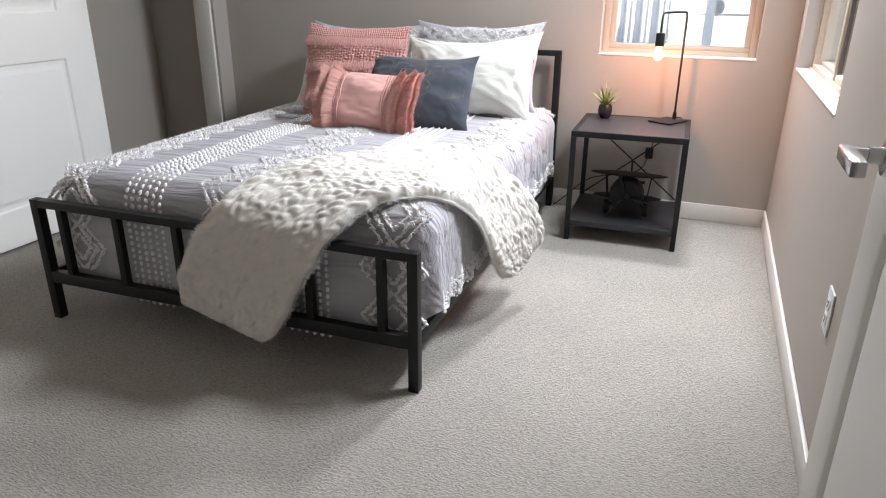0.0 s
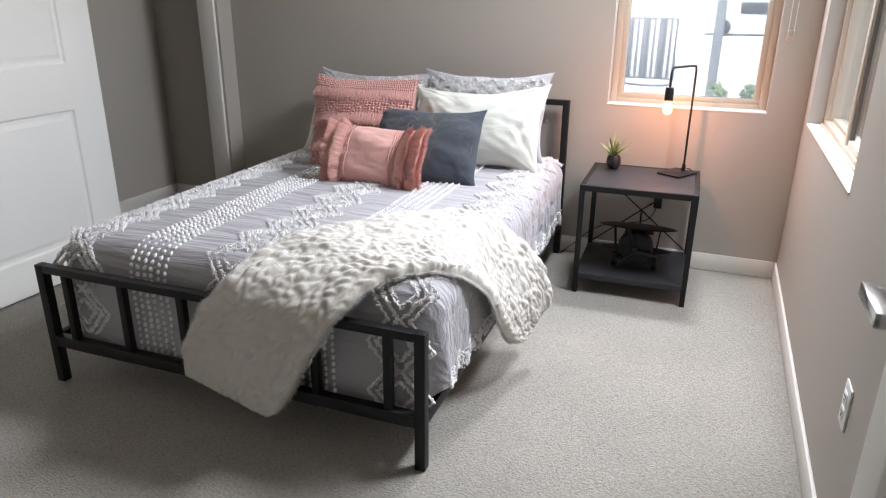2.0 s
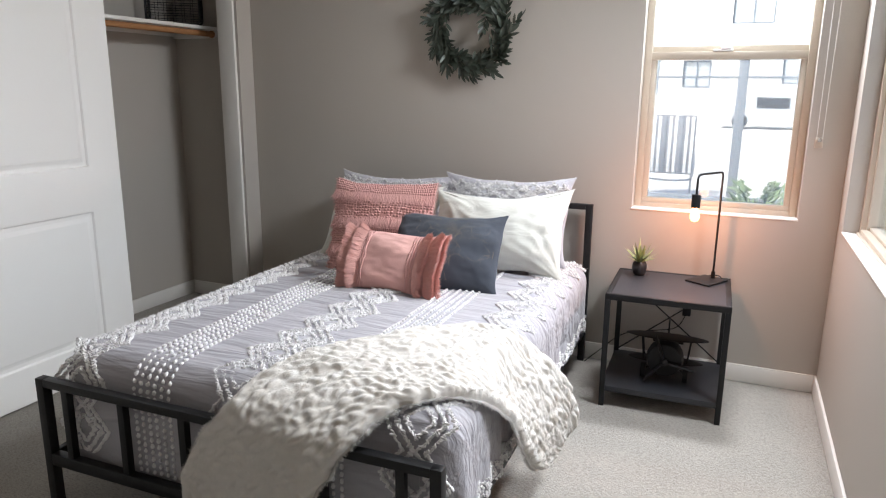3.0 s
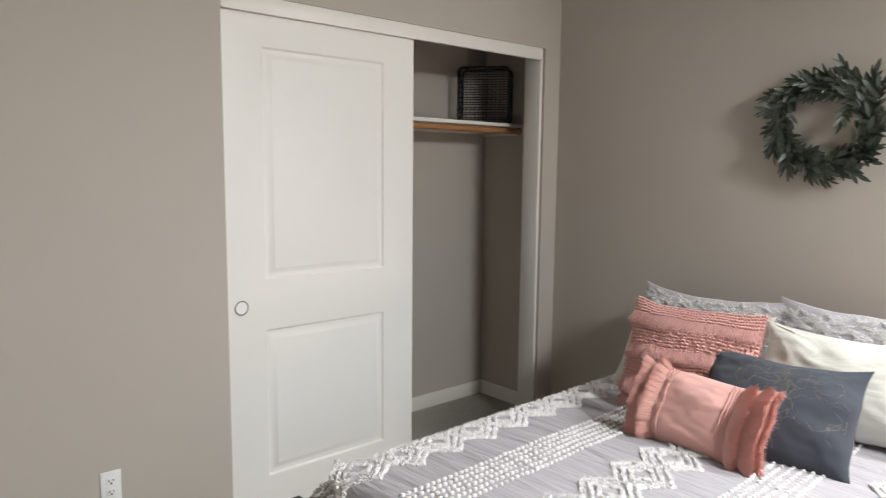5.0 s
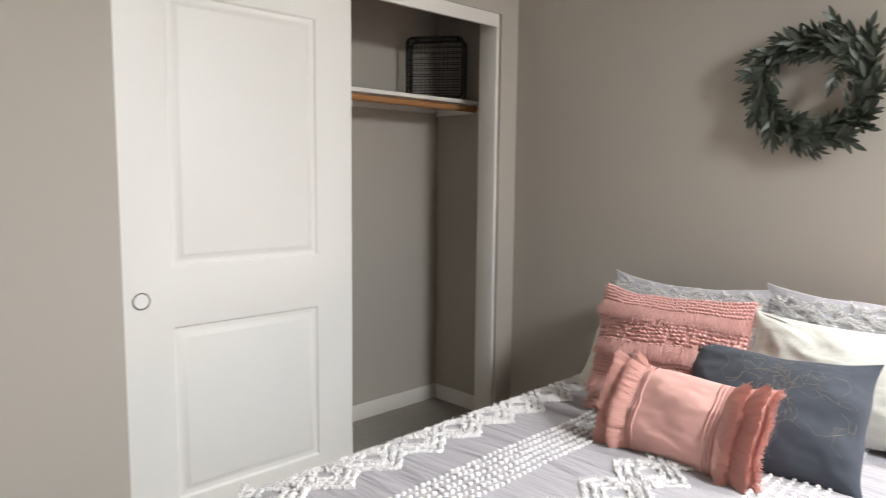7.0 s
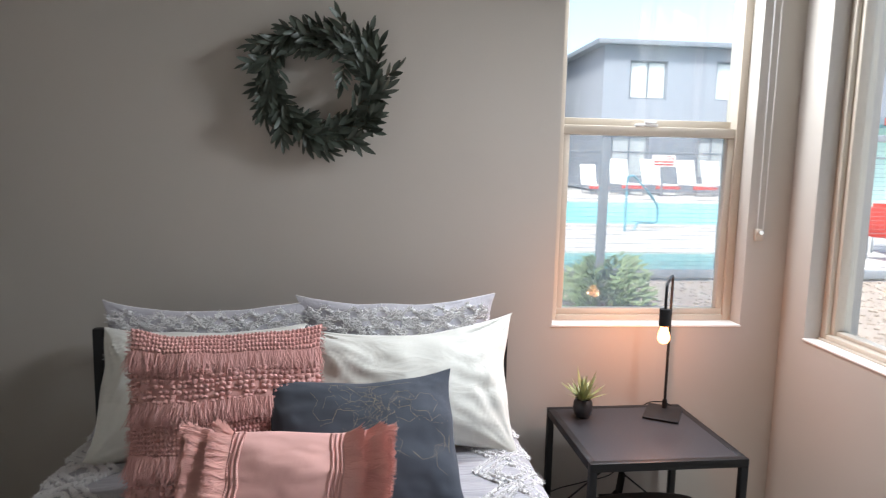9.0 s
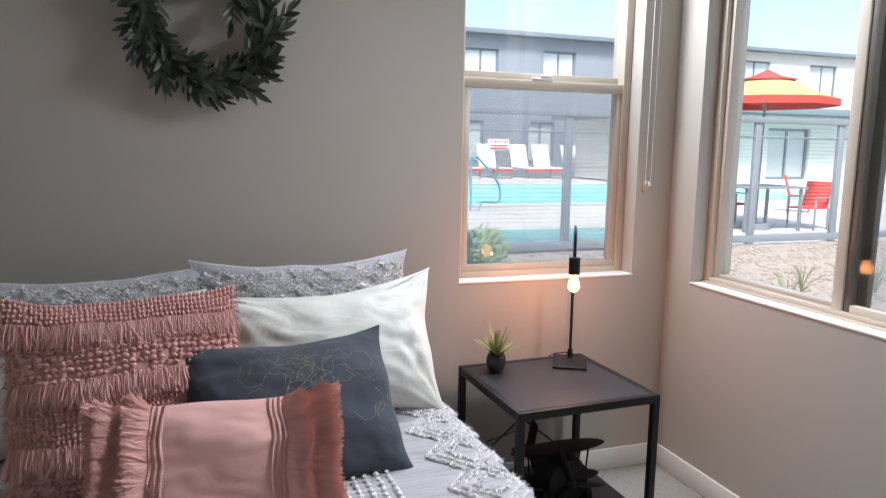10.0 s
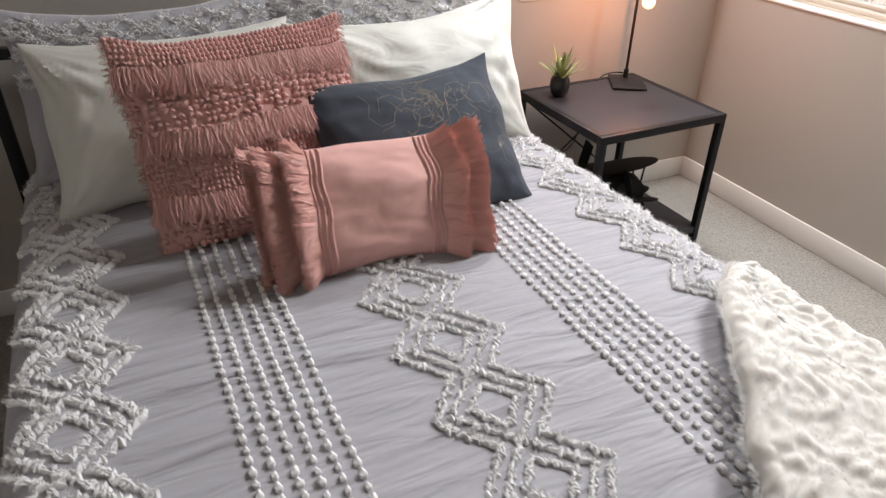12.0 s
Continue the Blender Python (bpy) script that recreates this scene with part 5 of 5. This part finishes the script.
for sprig in range(85):
    a = 2 * math.pi * (sprig + wrng.uniform(-0.4, 0.4)) / 84
    long = sprig % 4 == 0
    r0 = 0.168 + wrng.uniform(-0.035, 0.035)
    swing = wrng.uniform(0.2, 1.4) if long else wrng.uniform(-1.0, 0.7)
    start = Vector((r0 * math.cos(a), -0.015 - wrng.random() * 0.03, r0 * math.sin(a)))
    tang = Vector((-math.sin(a), 0, math.cos(a)))
    rad = Vector((math.cos(a), 0, math.sin(a)))
    if sprig == 84:
        start, tang, rad, swing = Vector((0.085, -0.03, 0.075)), Vector((-0.1, 0, -1)), Vector((0, 0, -0.2)), 0.2
    d = (tang * 0.75 + rad * swing * 0.75 + Vector((0, -0.25 * wrng.random(), 0))).normalized()
    ln = wrng.uniform(0.07, 0.095) if long else wrng.uniform(0.05, 0.08)
    rod(stems, start, start + d * ln, 0.0011, 5)
    for k in range(8):
        f = k / 7
        p = start + d * ln * f
        out = Vector((0, 1, 0)).cross(d).normalized() * (1 if k % 2 else -1)
        ld = (d * 0.75 + out * 0.8 * (1 - 0.7 * f) + Vector((0, wrng.uniform(-0.55, 0.1), 0))).normalized()
        if k == 7:
            ld = d
        yy = Vector((0, -1, 0)) + Vector((wrng.uniform(-0.9, 0.9), 0, wrng.uniform(-0.9, 0.9)))
        yy = (yy - ld * yy.dot(ld)).normalized()
        zz = ld.cross(yy)
        s = wrng.uniform(0.78, 1.12)
        m = Matrix.Translation(p) @ Matrix((ld, yy, zz)).transposed().to_4x4() @ Matrix.Scale(s, 4)
        if p.y + ld.y * 0.07 > -0.002:
            m = Matrix.Translation((0, -0.03, 0)) @ m
        if sprig % 3 == 0 or sprig == 84:
            leaf_at(wrng.choice(leaves), m)
        else:
            extra.append([list(m[i]) for i in range(3)])
tagged(part("sprig_stems", stems, TWIG, wr, local=True), kind="stuff")
base_leaf = leaves[1]
tagged(mesh_part("leaf_rest", scatter_mesh("leaf_rest", [v.co[:] for v in base_leaf.vertices], [list(p.vertices) for p in base_leaf.polygons], np.array(extra)), LEAF, wr, local=True), kind="stuff")

wr.scale = (1.05, 1.05, 1.05)

# ---- outside ----
STUCCO_BLUE = material("blue_grey_stucco", (0.20, 0.22, 0.26), 0.85, vary=0.05, scale=0.6, fine=12, bump=0.1, depth=0.01)
STUCCO_WHITE = material("white_stucco", (0.55, 0.54, 0.51), 0.85, vary=0.04, scale=0.5, fine=12, bump=0.1, depth=0.01)
ROOFEDGE = material("roof_edge_metal", (0.14, 0.16, 0.19), 0.5, vary=0.04, scale=2, fine=20, bump=0.0)
WINDOWFAR = material("far_window_glass", (0.45, 0.48, 0.50), 0.12, vary=0.05, scale=0.5, fine=4, bump=0.0, spec=0.8)
FENCE = material("fence_grey_paint", (0.17, 0.19, 0.215), 0.5, vary=0.04, scale=4, fine=60, bump=0.05)
CONCRETE = material("pool_deck_concrete", (0.50, 0.48, 0.45), 0.9, vary=0.06, scale=0.4, fine=14, bump=0.15, depth=0.004)
GRAVEL = material("gravel_bed", (0.36, 0.31, 0.27), 0.95, vary=0.16, scale=9, fine=55, bump=0.9, depth=0.02, tint=(0.22, 0.18, 0.155))
WATER = material("pool_water", (0.16, 0.56, 0.57), 0.3, vary=0.1, scale=0.7, fine=3, bump=0.25, depth=0.03, spec=0.1, tint=(0.24, 0.63, 0.63))
SPA = material("spa_water", (0.10, 0.30, 0.29), 0.3, vary=0.1, scale=0.7, fine=3, bump=0.25, depth=0.03, spec=0.15, tint=(0.16, 0.36, 0.34))
CANVAS_RED = material("red_canvas", (0.55, 0.045, 0.035), 0.85, vary=0.05, scale=2, fine=80, bump=0.15)
CANVAS_TAN = material("tan_canvas", (0.50, 0.30, 0.13), 0.85, vary=0.05, scale=2, fine=80, bump=0.15)
SLING = material("white_sling", (0.74, 0.74, 0.73), 0.8, vary=0.03, scale=5, fine=90, bump=0.1)
SHRUB = material("shrub_leaf", (0.15, 0.23, 0.10), 0.6, vary=0.12, scale=6, fine=60, bump=0.1, tint=(0.16, 0.20, 0.09))
GRASSY = material("dry_blade", (0.20, 0.21, 0.13), 0.7, vary=0.1, scale=8, fine=60, bump=0.0)
CARPAINT = material("silver_car_paint", (0.45, 0.47, 0.50), 0.3, vary=0.02, scale=2, fine=30, bump=0.0)
G = -0.10
gp = np.zeros((2, 2, 3))
gp[0, 0], gp[0, 1], gp[1, 0], gp[1, 1] = (-400, -400, G - 0.02), (400, -400, G - 0.02), (-400, 400, G - 0.02), (400, 400, G - 0.02)
structure(mesh_part("ground", grid_mesh("ground", gp), CONCRETE, smooth=False), "pale concrete pool deck reaching far off", "ground")
gv = np.zeros((90, 150, 3))
gx, gy = np.meshgrid(np.linspace(-6, 16, 150), np.linspace(3.98, 10.1, 90))
for i in range(90):
    for j in range(150):
        gv[i, j] = (gx[i, j], gy[i, j], G + 0.012 * noise.noise((gx[i, j] * 3, gy[i, j] * 3, 0)))
structure(mesh_part("gravel", grid_mesh("gravel", gv), GRAVEL), "brown and grey gravel bed by the fence", "gravel")
stones = []
sr = random.Random(8)
for k in range(2600):
    x, y = sr.uniform(0.2, 9.5), sr.uniform(6.2, 10.0)
    s = sr.uniform(0.018, 0.045)
    a = sr.uniform(0, 6.28)
    stones.append([[math.cos(a) * s, -math.sin(a) * s * 0.7, 0, x], [math.sin(a) * s, math.cos(a) * s * 0.7, 0, y], [0, 0, s * 0.55, G + 0.008]])
tagged(mesh_part("gravel_stones", scatter_mesh("gravel_stones", ICO_V, ICO_F, np.array(stones)), GRAVEL, label="loose river stones on the gravel bed"), category="stones", kind="stuff")

for name, x0, x1, y0, y1 in (("spa_water", 0.9, 6.2, 10.62, 12.7), ("pool_water", 2.5, 19.6, 17.9, 27.4), ("pool_water", 20.4, 29.0, 15.6, 21.8)):
    structure(part(name, boxes((x0, x1, y0, y1, G - 0.015, G + 0.012)), SPA if name == "spa_water" else WATER, smooth=False), "turquoise pool water behind the fence", "water")
    for row in ((x0 - 0.3, x1 + 0.3, y0 - 0.3, y0, G - 0.02, G + 0.05), (x0 - 0.3, x1 + 0.3, y1, y1 + 0.3, G - 0.02, G + 0.05), (x0 - 0.3, x0, y0, y1, G - 0.02, G + 0.05), (x1, x1 + 0.3, y0, y1, G - 0.02, G + 0.05)):
        structure(part("pool_coping", boxes(row, bevel=0.01), CONCRETE), "pale concrete coping round the pool", "coping")

structure(part("terrace", boxes((3.0, 32.0, 30.3, 36.4, G - 0.019, G + 0.03), bevel=0.01), CONCRETE), "low pale concrete terrace with loungers", "terrace")

# fence
fence = thing("fence", (5, 10.2, G), "grey steel fence with thin horizontal wires", "fence")
posts = [-3.4, -1.75, -0.085, 1.80, 3.49, 5.18, 6.87, 8.60, 10.45, 12.2, 13.9]
for x in posts:
    part("post", boxes((x - 0.06, x + 0.06, 10.17, 10.23, G, 1.84), bevel=0.004), FENCE, fence)
part("top_rail", boxes((posts[0], posts[-1], 10.15, 10.25, 1.835, 1.925), bevel=0.004), FENCE, fence)
part("middle_rail", boxes((posts[0], posts[-1], 10.18, 10.22, 1.60, 1.63), bevel=0.004), FENCE, fence)
part("bottom_rail", boxes((posts[0], posts[-1], 10.16, 10.24, G + 0.03, G + 0.14), bevel=0.004), FENCE, fence)
bm = bmesh.new()
for k in range(29):
    z = 0.09 + k * 0.06
    bmesh.ops.create_cube(bm, size=1.0, matrix=Matrix.LocRotScale(((posts[0] + posts[-1]) / 2, 10.2, z), None, (posts[-1] - posts[0], 0.004, 0.0045)))
tagged(part("wires", bm, FENCE, fence, "thin horizontal wires"), kind="stuff")

# loungers on the far deck
lg = thing("sun_lounger", (0, 0, 0), "white sling sun lounger with a red frame", "lounger", group="loungers by the pool")
bm = bmesh.new()
box(bm, -0.32, 0.32, -0.02, 0.02, 0.0, 0.85, bevel=0.01, m=Matrix.Translation((0, 0.3, 0.36)) @ Matrix.Rotation(radians(-22), 4, "X"))
part("backrest", bm, SLING, lg, local=True)
part("seat", boxes((-0.32, 0.32, -1.1, 0.3, 0.33, 0.37), bevel=0.01), SLING, lg, local=True)
part("side_frame", boxes((-0.36, 0.36, -1.12, -0.9, 0.22, 0.32), bevel=0.01), CANVAS_RED, lg, "red frame", local=True)
for x in (-0.3, 0.3):
    for y in (-1.0, 0.2):
        part("leg", boxes((x - 0.02, x + 0.02, y - 0.02, y + 0.02, 0, 0.33)), FENCE, lg, local=True)
LXS = [9.2, 10.8, 12.45, 14.3, 15.6, 17.35, 18.9, 20.4, 22.0, 23.6]
lg.matrix_basis = Matrix.Translation((LXS[0], 34.2, G + 0.031)) @ Matrix.Scale(1.22, 4)
for x in LXS[1:]:
    copy_thing(lg, Matrix.Translation((x, 34.2, G + 0.031)) @ Matrix.Scale(1.22, 4))

# pool handrail
hr1 = thing("pool_handrail", (4.8, 17.6, G), "blue steel handrail at the pool steps", "handrail")
rail = [(4.5, 16.6, G), (4.5, 16.6, 1.0), (4.55, 16.6, 1.15), (4.75, 16.7, 1.12), (5.4, 17.1, 0.55), (5.5, 17.15, 0.2), (5.4, 17.1, 0.05), (4.9, 16.8, 0.08), (4.75, 16.7, G)]
part("rail", tube(bmesh.new(), catmull(rail, 40).tolist(), 0.028, 8), material("blue_rail", (0.10, 0.30, 0.38), 0.35, vary=0.03, bump=0.0), hr1)


# buildings
def building(name, label, x0, x1, y, depth, height, mat, windows, roof=0.5):
    b = thing(name, ((x0 + x1) / 2, y, G), label, "building")
    # front built round its window openings
    xs = sorted({x0, x1, *[q for w in windows for q in w[:2]]})
    zs = sorted({G - 0.02, height, *[q for w in windows for q in w[2:]]})
    bm = bmesh.new()
    for a, c in zip(xs, xs[1:]):
        for e, f in zip(zs, zs[1:]):
            mx, mz = (a + c) / 2, (e + f) / 2
            if not any(w[0] < mx < w[1] and w[2] < mz < w[3] for w in windows):
                bmesh.ops.create_cube(bm, size=1.0, matrix=Matrix.LocRotScale((mx, y + 0.15, mz), None, (c - a, 0.3, f - e)))
    bmesh.ops.create_cube(bm, size=1.0, matrix=Matrix.LocRotScale(((x0 + x1) / 2, y + 0.3 + depth / 2, height / 2), None, (x1 - x0, depth, height)))
    part("wall", bm, mat, b, smooth=False)
    for w in windows:
        win = part("window", boxes((w[0], w[1], y + 0.2, y + 0.24, w[2], w[3])), WINDOWFAR, b, "pale reflecting window", smooth=False)
        t = 0.09
        part("frame", boxes((w[0], w[0] + t, y + 0.12, y + 0.2, w[2], w[3]), (w[1] - t, w[1], y + 0.12, y + 0.2, w[2], w[3]), (w[0] + t, w[1] - t, y + 0.12, y + 0.2, w[2], w[2] + t), (w[0] + t, w[1] - t, y + 0.12, y + 0.2, w[3] - t, w[3]), ((w[0] + w[1]) / 2 - 0.04, (w[0] + w[1]) / 2 + 0.04, y + 0.13, y + 0.2, w[2] + t, w[3] - t)), ROOFEDGE, win)
    part("roof", boxes((x0 - roof, x1 + roof, y - roof, y + depth + 0.6, height, height + 0.25), bevel=0.02), ROOFEDGE, b, "thin metal roof edge")
    return b


building("apartment_building", "blue grey stucco apartment building across the pool", 10.3, 27.0, 36.5, 9, 7.42, STUCCO_BLUE,
         [(11.7, 13.7, 4.75, 6.7), (16.35, 18.4, 4.78, 6.78), (22.6, 24.3, 4.9, 6.7), (10.9, 12.9, 0.7, 2.9), (15.6, 17.2, 0.7, 2.9), (20.4, 22.2, 0.7, 2.9)])
building("white_building", "white stucco apartment building far behind the pool", -16.0, 7.4, 40.0, 9, 8.4, STUCCO_WHITE,
         [(-9.0, -7.0, 4.8, 6.8), (-3.2, -1.8, 1.6, 3.0), (-1.0, 1.0, 4.8, 6.8), (1.6, 3.4, 1.8, 3.6), (4.2, 6.0, 4.8, 6.8), (-6.0, -4.4, 1.2, 3.2)])
building("club_house", "pale stucco pool house with a blue metal roof", 16.8, 44.0, 24.0, 9, 2.9, STUCCO_WHITE,
         [(17.4, 18.7, 0.6, 2.2), (20.4, 22.6, 0.3, 2.4), (25.0, 27.0, 0.4, 2.4), (29.0, 32.0, 0.6, 2.4), (35.0, 38.0, 0.6, 2.4)], roof=1.3)
building("far_building", "pale apartment building behind the pool house", 28.5, 62.0, 40.0, 9, 8.2, STUCCO_WHITE,
         [(33.0, 35.5, 5.5, 7.6), (39.0, 41.5, 5.5, 7.6), (46.0, 49.0, 5.5, 7.6)])

# umbrella with table and chairs
UC = Vector((8.77, 12.1, G - 0.02))
um = thing("patio_umbrella", tuple(UC), "red and tan market umbrella over the patio table", "umbrella")
bm = bmesh.new()
rod(bm, UC, UC + Vector((0, 0, 3.05)), 0.024, 10)
part("pole", bm, FENCE, um)
bm = bmesh.new()
rod(bm, UC, UC + Vector((0, 0, 0.12)), 0.28, 20)
part("base", bm, FENCE, um)


def canopy(name, r0, z0, r1, z1, mat, drop=0.0, label=""):
    bm = bmesh.new()
    n = 8
    rings = []
    for r, z in ((r0, z0), ((r0 + r1) / 2, (z0 + z1) / 2 - 0.04), (r1, z1), (r1 + 0.003, z1 - drop)):
        ring_ = []
        for k in range(n * 4):
            a = 2 * math.pi * k / (n * 4)
            f = 1 - 0.05 * math.sin(math.pi * (k % 4) / 4) * (r / r1)
            ring_.append(bm.verts.new(UC + Vector((r * f * math.cos(a), r * f * math.sin(a), z))))
        rings.append(ring_)
    for a, b in zip(rings, rings[1:]):
        for k in range(n * 4):
            bm.faces.new((a[k], a[(k + 1) % (n * 4)], b[(k + 1) % (n * 4)], b[k]))
    return part(name, bm, mat, um, label)


canopy("canopy", 0.35, 2.90, 1.25, 2.50, CANVAS_TAN, 0.0, "tan canopy panels")
canopy("valance", 1.22, 2.51, 1.27, 2.495, CANVAS_RED, 0.13, "red hanging valance")
canopy("vent", 0.02, 3.06, 0.52, 2.88, CANVAS_RED, 0.03, "red vent cap")
for k in range(8):
    a = 2 * math.pi * k / 8
    bm = bmesh.new()
    rod(bm, UC + Vector((0.02 * math.cos(a), 0.02 * math.sin(a), 2.86)), UC + Vector((1.22 * math.cos(a), 1.22 * math.sin(a), 2.47)), 0.008, 5)
    part("rib", bm, FENCE, um)
bm = bmesh.new()
rod(bm, UC + Vector((0, 0, 3.05)), UC + Vector((0, 0, 3.14)), 0.03, 8)
part("finial", bm, FENCE, um)

tb = thing("patio_table", (UC.x, UC.y, UC.z), "dark metal patio table under the umbrella", "table")
bm = bmesh.new()
box(bm, UC.x - 0.75, UC.x + 0.75, UC.y - 0.5, UC.y - 0.03, 0.70, 0.735, bevel=0.01)
box(bm, UC.x - 0.75, UC.x + 0.75, UC.y + 0.03, UC.y + 0.5, 0.70, 0.735, bevel=0.01)
part("tabletop", bm, FENCE, tb)
for sx in (-0.65, 0.65):
    for sy in (-0.42, 0.42):
        part("leg", boxes((UC.x + sx - 0.025, UC.x + sx + 0.025, UC.y + sy - 0.025, UC.y + sy + 0.025, UC.z, 0.70)), FENCE, tb)

ch = thing("patio_chair", (0, 0, 0), "red sling patio chair with a dark metal frame", "chair", group="chairs at the patio table")
bm = bmesh.new()
box(bm, -0.26, 0.26, -0.012, 0.012, 0, 0.52, bevel=0.006, m=Matrix.Translation((0, 0.24, 0.43)) @ Matrix.Rotation(radians(-14), 4, "X"))
part("backrest", bm, CANVAS_RED, ch, local=True)
part("seat", boxes((-0.26, 0.26, -0.26, 0.24, 0.41, 0.435), bevel=0.006), CANVAS_RED, ch, local=True)
for x in (-0.27, 0.27):
    for y in (-0.24, 0.24):
        part("leg", boxes((x - 0.016, x + 0.016, y - 0.016, y + 0.016, 0, 0.62 if y < 0 else 0.43), bevel=0.003), FENCE, ch, local=True)
    part("armrest", boxes((x - 0.022, x + 0.022, -0.28, 0.30, 0.62, 0.645), bevel=0.004), FENCE, ch, local=True)
ch.matrix_basis = pose(UC.x + 1.15, UC.y - 0.15, UC.z, 0, 0, -75)
for x, y, rz in ((-1.15, 0.1, 95), (0.35, 0.95, 5), (-0.4, 0.95, -5), (4.2, 3.0, 40)):
    copy_thing(ch, pose(UC.x + x, UC.y + y, UC.z, 0, 0, rz))

# sign on the far fence, upright stacked lounger, far car
sg = thing("caution_sign", (12.1, 32.4, 1.5), "white pool sign with red letters", "sign")
part("panel", boxes((11.5, 12.62, 32.4, 32.43, 1.32, 1.86), bevel=0.005), SLING, sg, local=False)
cu = bpy.data.curves.new("text", "FONT")
cu.body, cu.size, cu.align_x, cu.extrude = "CAUTION", 0.22, "CENTER", 0.004
tx = new("lettering", cu)
tx.parent = sg
tx.matrix_basis = Matrix.Translation((12.06 - 12.1, -0.012, 1.66 - 1.5)) @ Matrix.Rotation(radians(90), 4, "X")
cu.materials.append(CANVAS_RED)
for z in (1.41, 1.54):
    part("text_line", boxes((11.6, 12.52, 32.388, 32.399, z - 0.035, z + 0.035)), CANVAS_RED, sg, smooth=False)
part("post", boxes((12.0, 12.1, 32.431, 32.5, G + 0.03, 1.6)), FENCE, sg)

st = thing("stacked_lounger", (-1.02, 11.2, G), "grey sling lounger folded upright behind the fence", "lounger")
part("panel", boxes((-1.375, -0.66, 11.2, 11.26, 0.20, 1.08), bevel=0.01), material("grey_sling", (0.22, 0.22, 0.24), 0.8, vary=0.05, scale=3, fine=60), st)
for k in range(9):
    x = -1.335 + k * 0.079
    part("strap", boxes((x - 0.022, x + 0.022, 11.185, 11.2, 0.22, 1.06), bevel=0.003), SLING if k % 3 else FENCE, st)
bm = bmesh.new()
tube(bm, catmull([(-1.375, 11.18, 0.55), (-1.375, 11.15, 0.18), (-1.18, 11.12, 0.12), (-0.85, 11.12, 0.12), (-0.66, 11.15, 0.18), (-0.66, 11.18, 0.55)], 30).tolist(), 0.016, 6)
part("frame", bm, FENCE, st)
for x in (-1.36, -0.675):
    part("leg", boxes((x - 0.015, x + 0.015, 11.16, 11.19, G - 0.02, 0.22)), FENCE, st)

car = thing("parked_car", (1.2, 33, G), "silver saloon car parked far behind the pool", "car")
bm = bmesh.new()
side_ = [(-2.2, 0.35), (-2.2, 0.75), (-1.6, 0.9), (-0.9, 1.38), (0.6, 1.4), (1.3, 0.95), (2.15, 0.8), (2.2, 0.35)]
a = [bm.verts.new((1.2 + x, 32.2, z + G)) for x, z in side_]
b = [bm.verts.new((1.2 + x, 33.9, z + G)) for x, z in side_]
bm.faces.new(a[::-1])
bm.faces.new(b)
for k in range(8):
    bm.faces.new((a[k], a[(k + 1) % 8], b[(k + 1) % 8], b[k]))
bmesh.ops.recalc_face_normals(bm, faces=bm.faces)
part("body", bm, CARPAINT, car, smooth=False)
part("window", boxes((0.45, 1.7, 32.19, 32.2, 0.85 + G, 1.3 + G)), DARK, car, smooth=False)
for x in (-0.15, 2.55):
    bm = bmesh.new()
    rod(bm, (x, 32.15, 0.3 + G), (x, 32.4, 0.3 + G), 0.32, 18)
    part("wheel", bm, DARK, car)


# planting by the window
def shrub(x, y, r, h, seed, n=900):
    s = thing("shrub", (x, y, G), "small green leafy shrub on the gravel", "shrub")
    q = random.Random(seed)
    bm = bmesh.new()
    for k in range(9):
        a = q.uniform(0, 6.28)
        rod(bm, (x, y, G), (x + r * 0.6 * math.cos(a), y + r * 0.6 * math.sin(a), G + h * q.uniform(0.5, 0.9)), 0.008, 5, 0.003)
    part("stem", bm, TWIG, s)
    mats = []
    for k in range(n):
        a, e = q.uniform(0, 6.28), q.random()
        rr = r * (0.35 + 0.65 * q.random() ** 0.5) * (1 - 0.35 * e) * (0.8 + 0.3 * math.sin(a * 3 + seed))
        p = Vector((x + rr * math.cos(a), y + rr * math.sin(a), G + 0.05 + h * e * (0.8 + 0.25 * math.sin(a * 2.3))))
        d = Vector((math.cos(a), math.sin(a), q.uniform(-0.2, 1.2))).normalized()
        mats.append(placed(p, d, Vector((0, 0, 1)), 0.02, 0.02, q.uniform(0.05, 0.11)))
    tagged(mesh_part("leaves", scatter_mesh("leaves", SPIKE_V, SPIKE_F, np.array(mats)), SHRUB, s), kind="stuff")


shrub(1.22, 8.3, 0.60, 0.50, 1, 1300)
shrub(0.2, 8.0, 0.5, 0.55, 2)


def grass_tuft(x, y, seed):
    s = thing("grass_tuft", (x, y, G), "spiky ornamental grass in the gravel", "grass")
    q = random.Random(seed)
    bm = bmesh.new()
    for k in range(16):
        a, ln = q.uniform(0, 6.28), q.uniform(0.2, 0.42)
        lean = q.uniform(0.15, 0.9)
        pts = [Vector((x, y, G)) + Vector((math.cos(a) * lean * ln * f * f, math.sin(a) * lean * ln * f * f, ln * f * (1 - 0.3 * lean * f))) for f in (0, 0.3, 0.6, 0.85, 1.0)]
        tube(bm, pts, 0.005, 4)
    part("blades", bm, GRASSY, s)


grass_tuft(4.3, 6.7, 1)
grass_tuft(5.2, 6.6, 2)
grass_tuft(3.6, 6.2, 3)
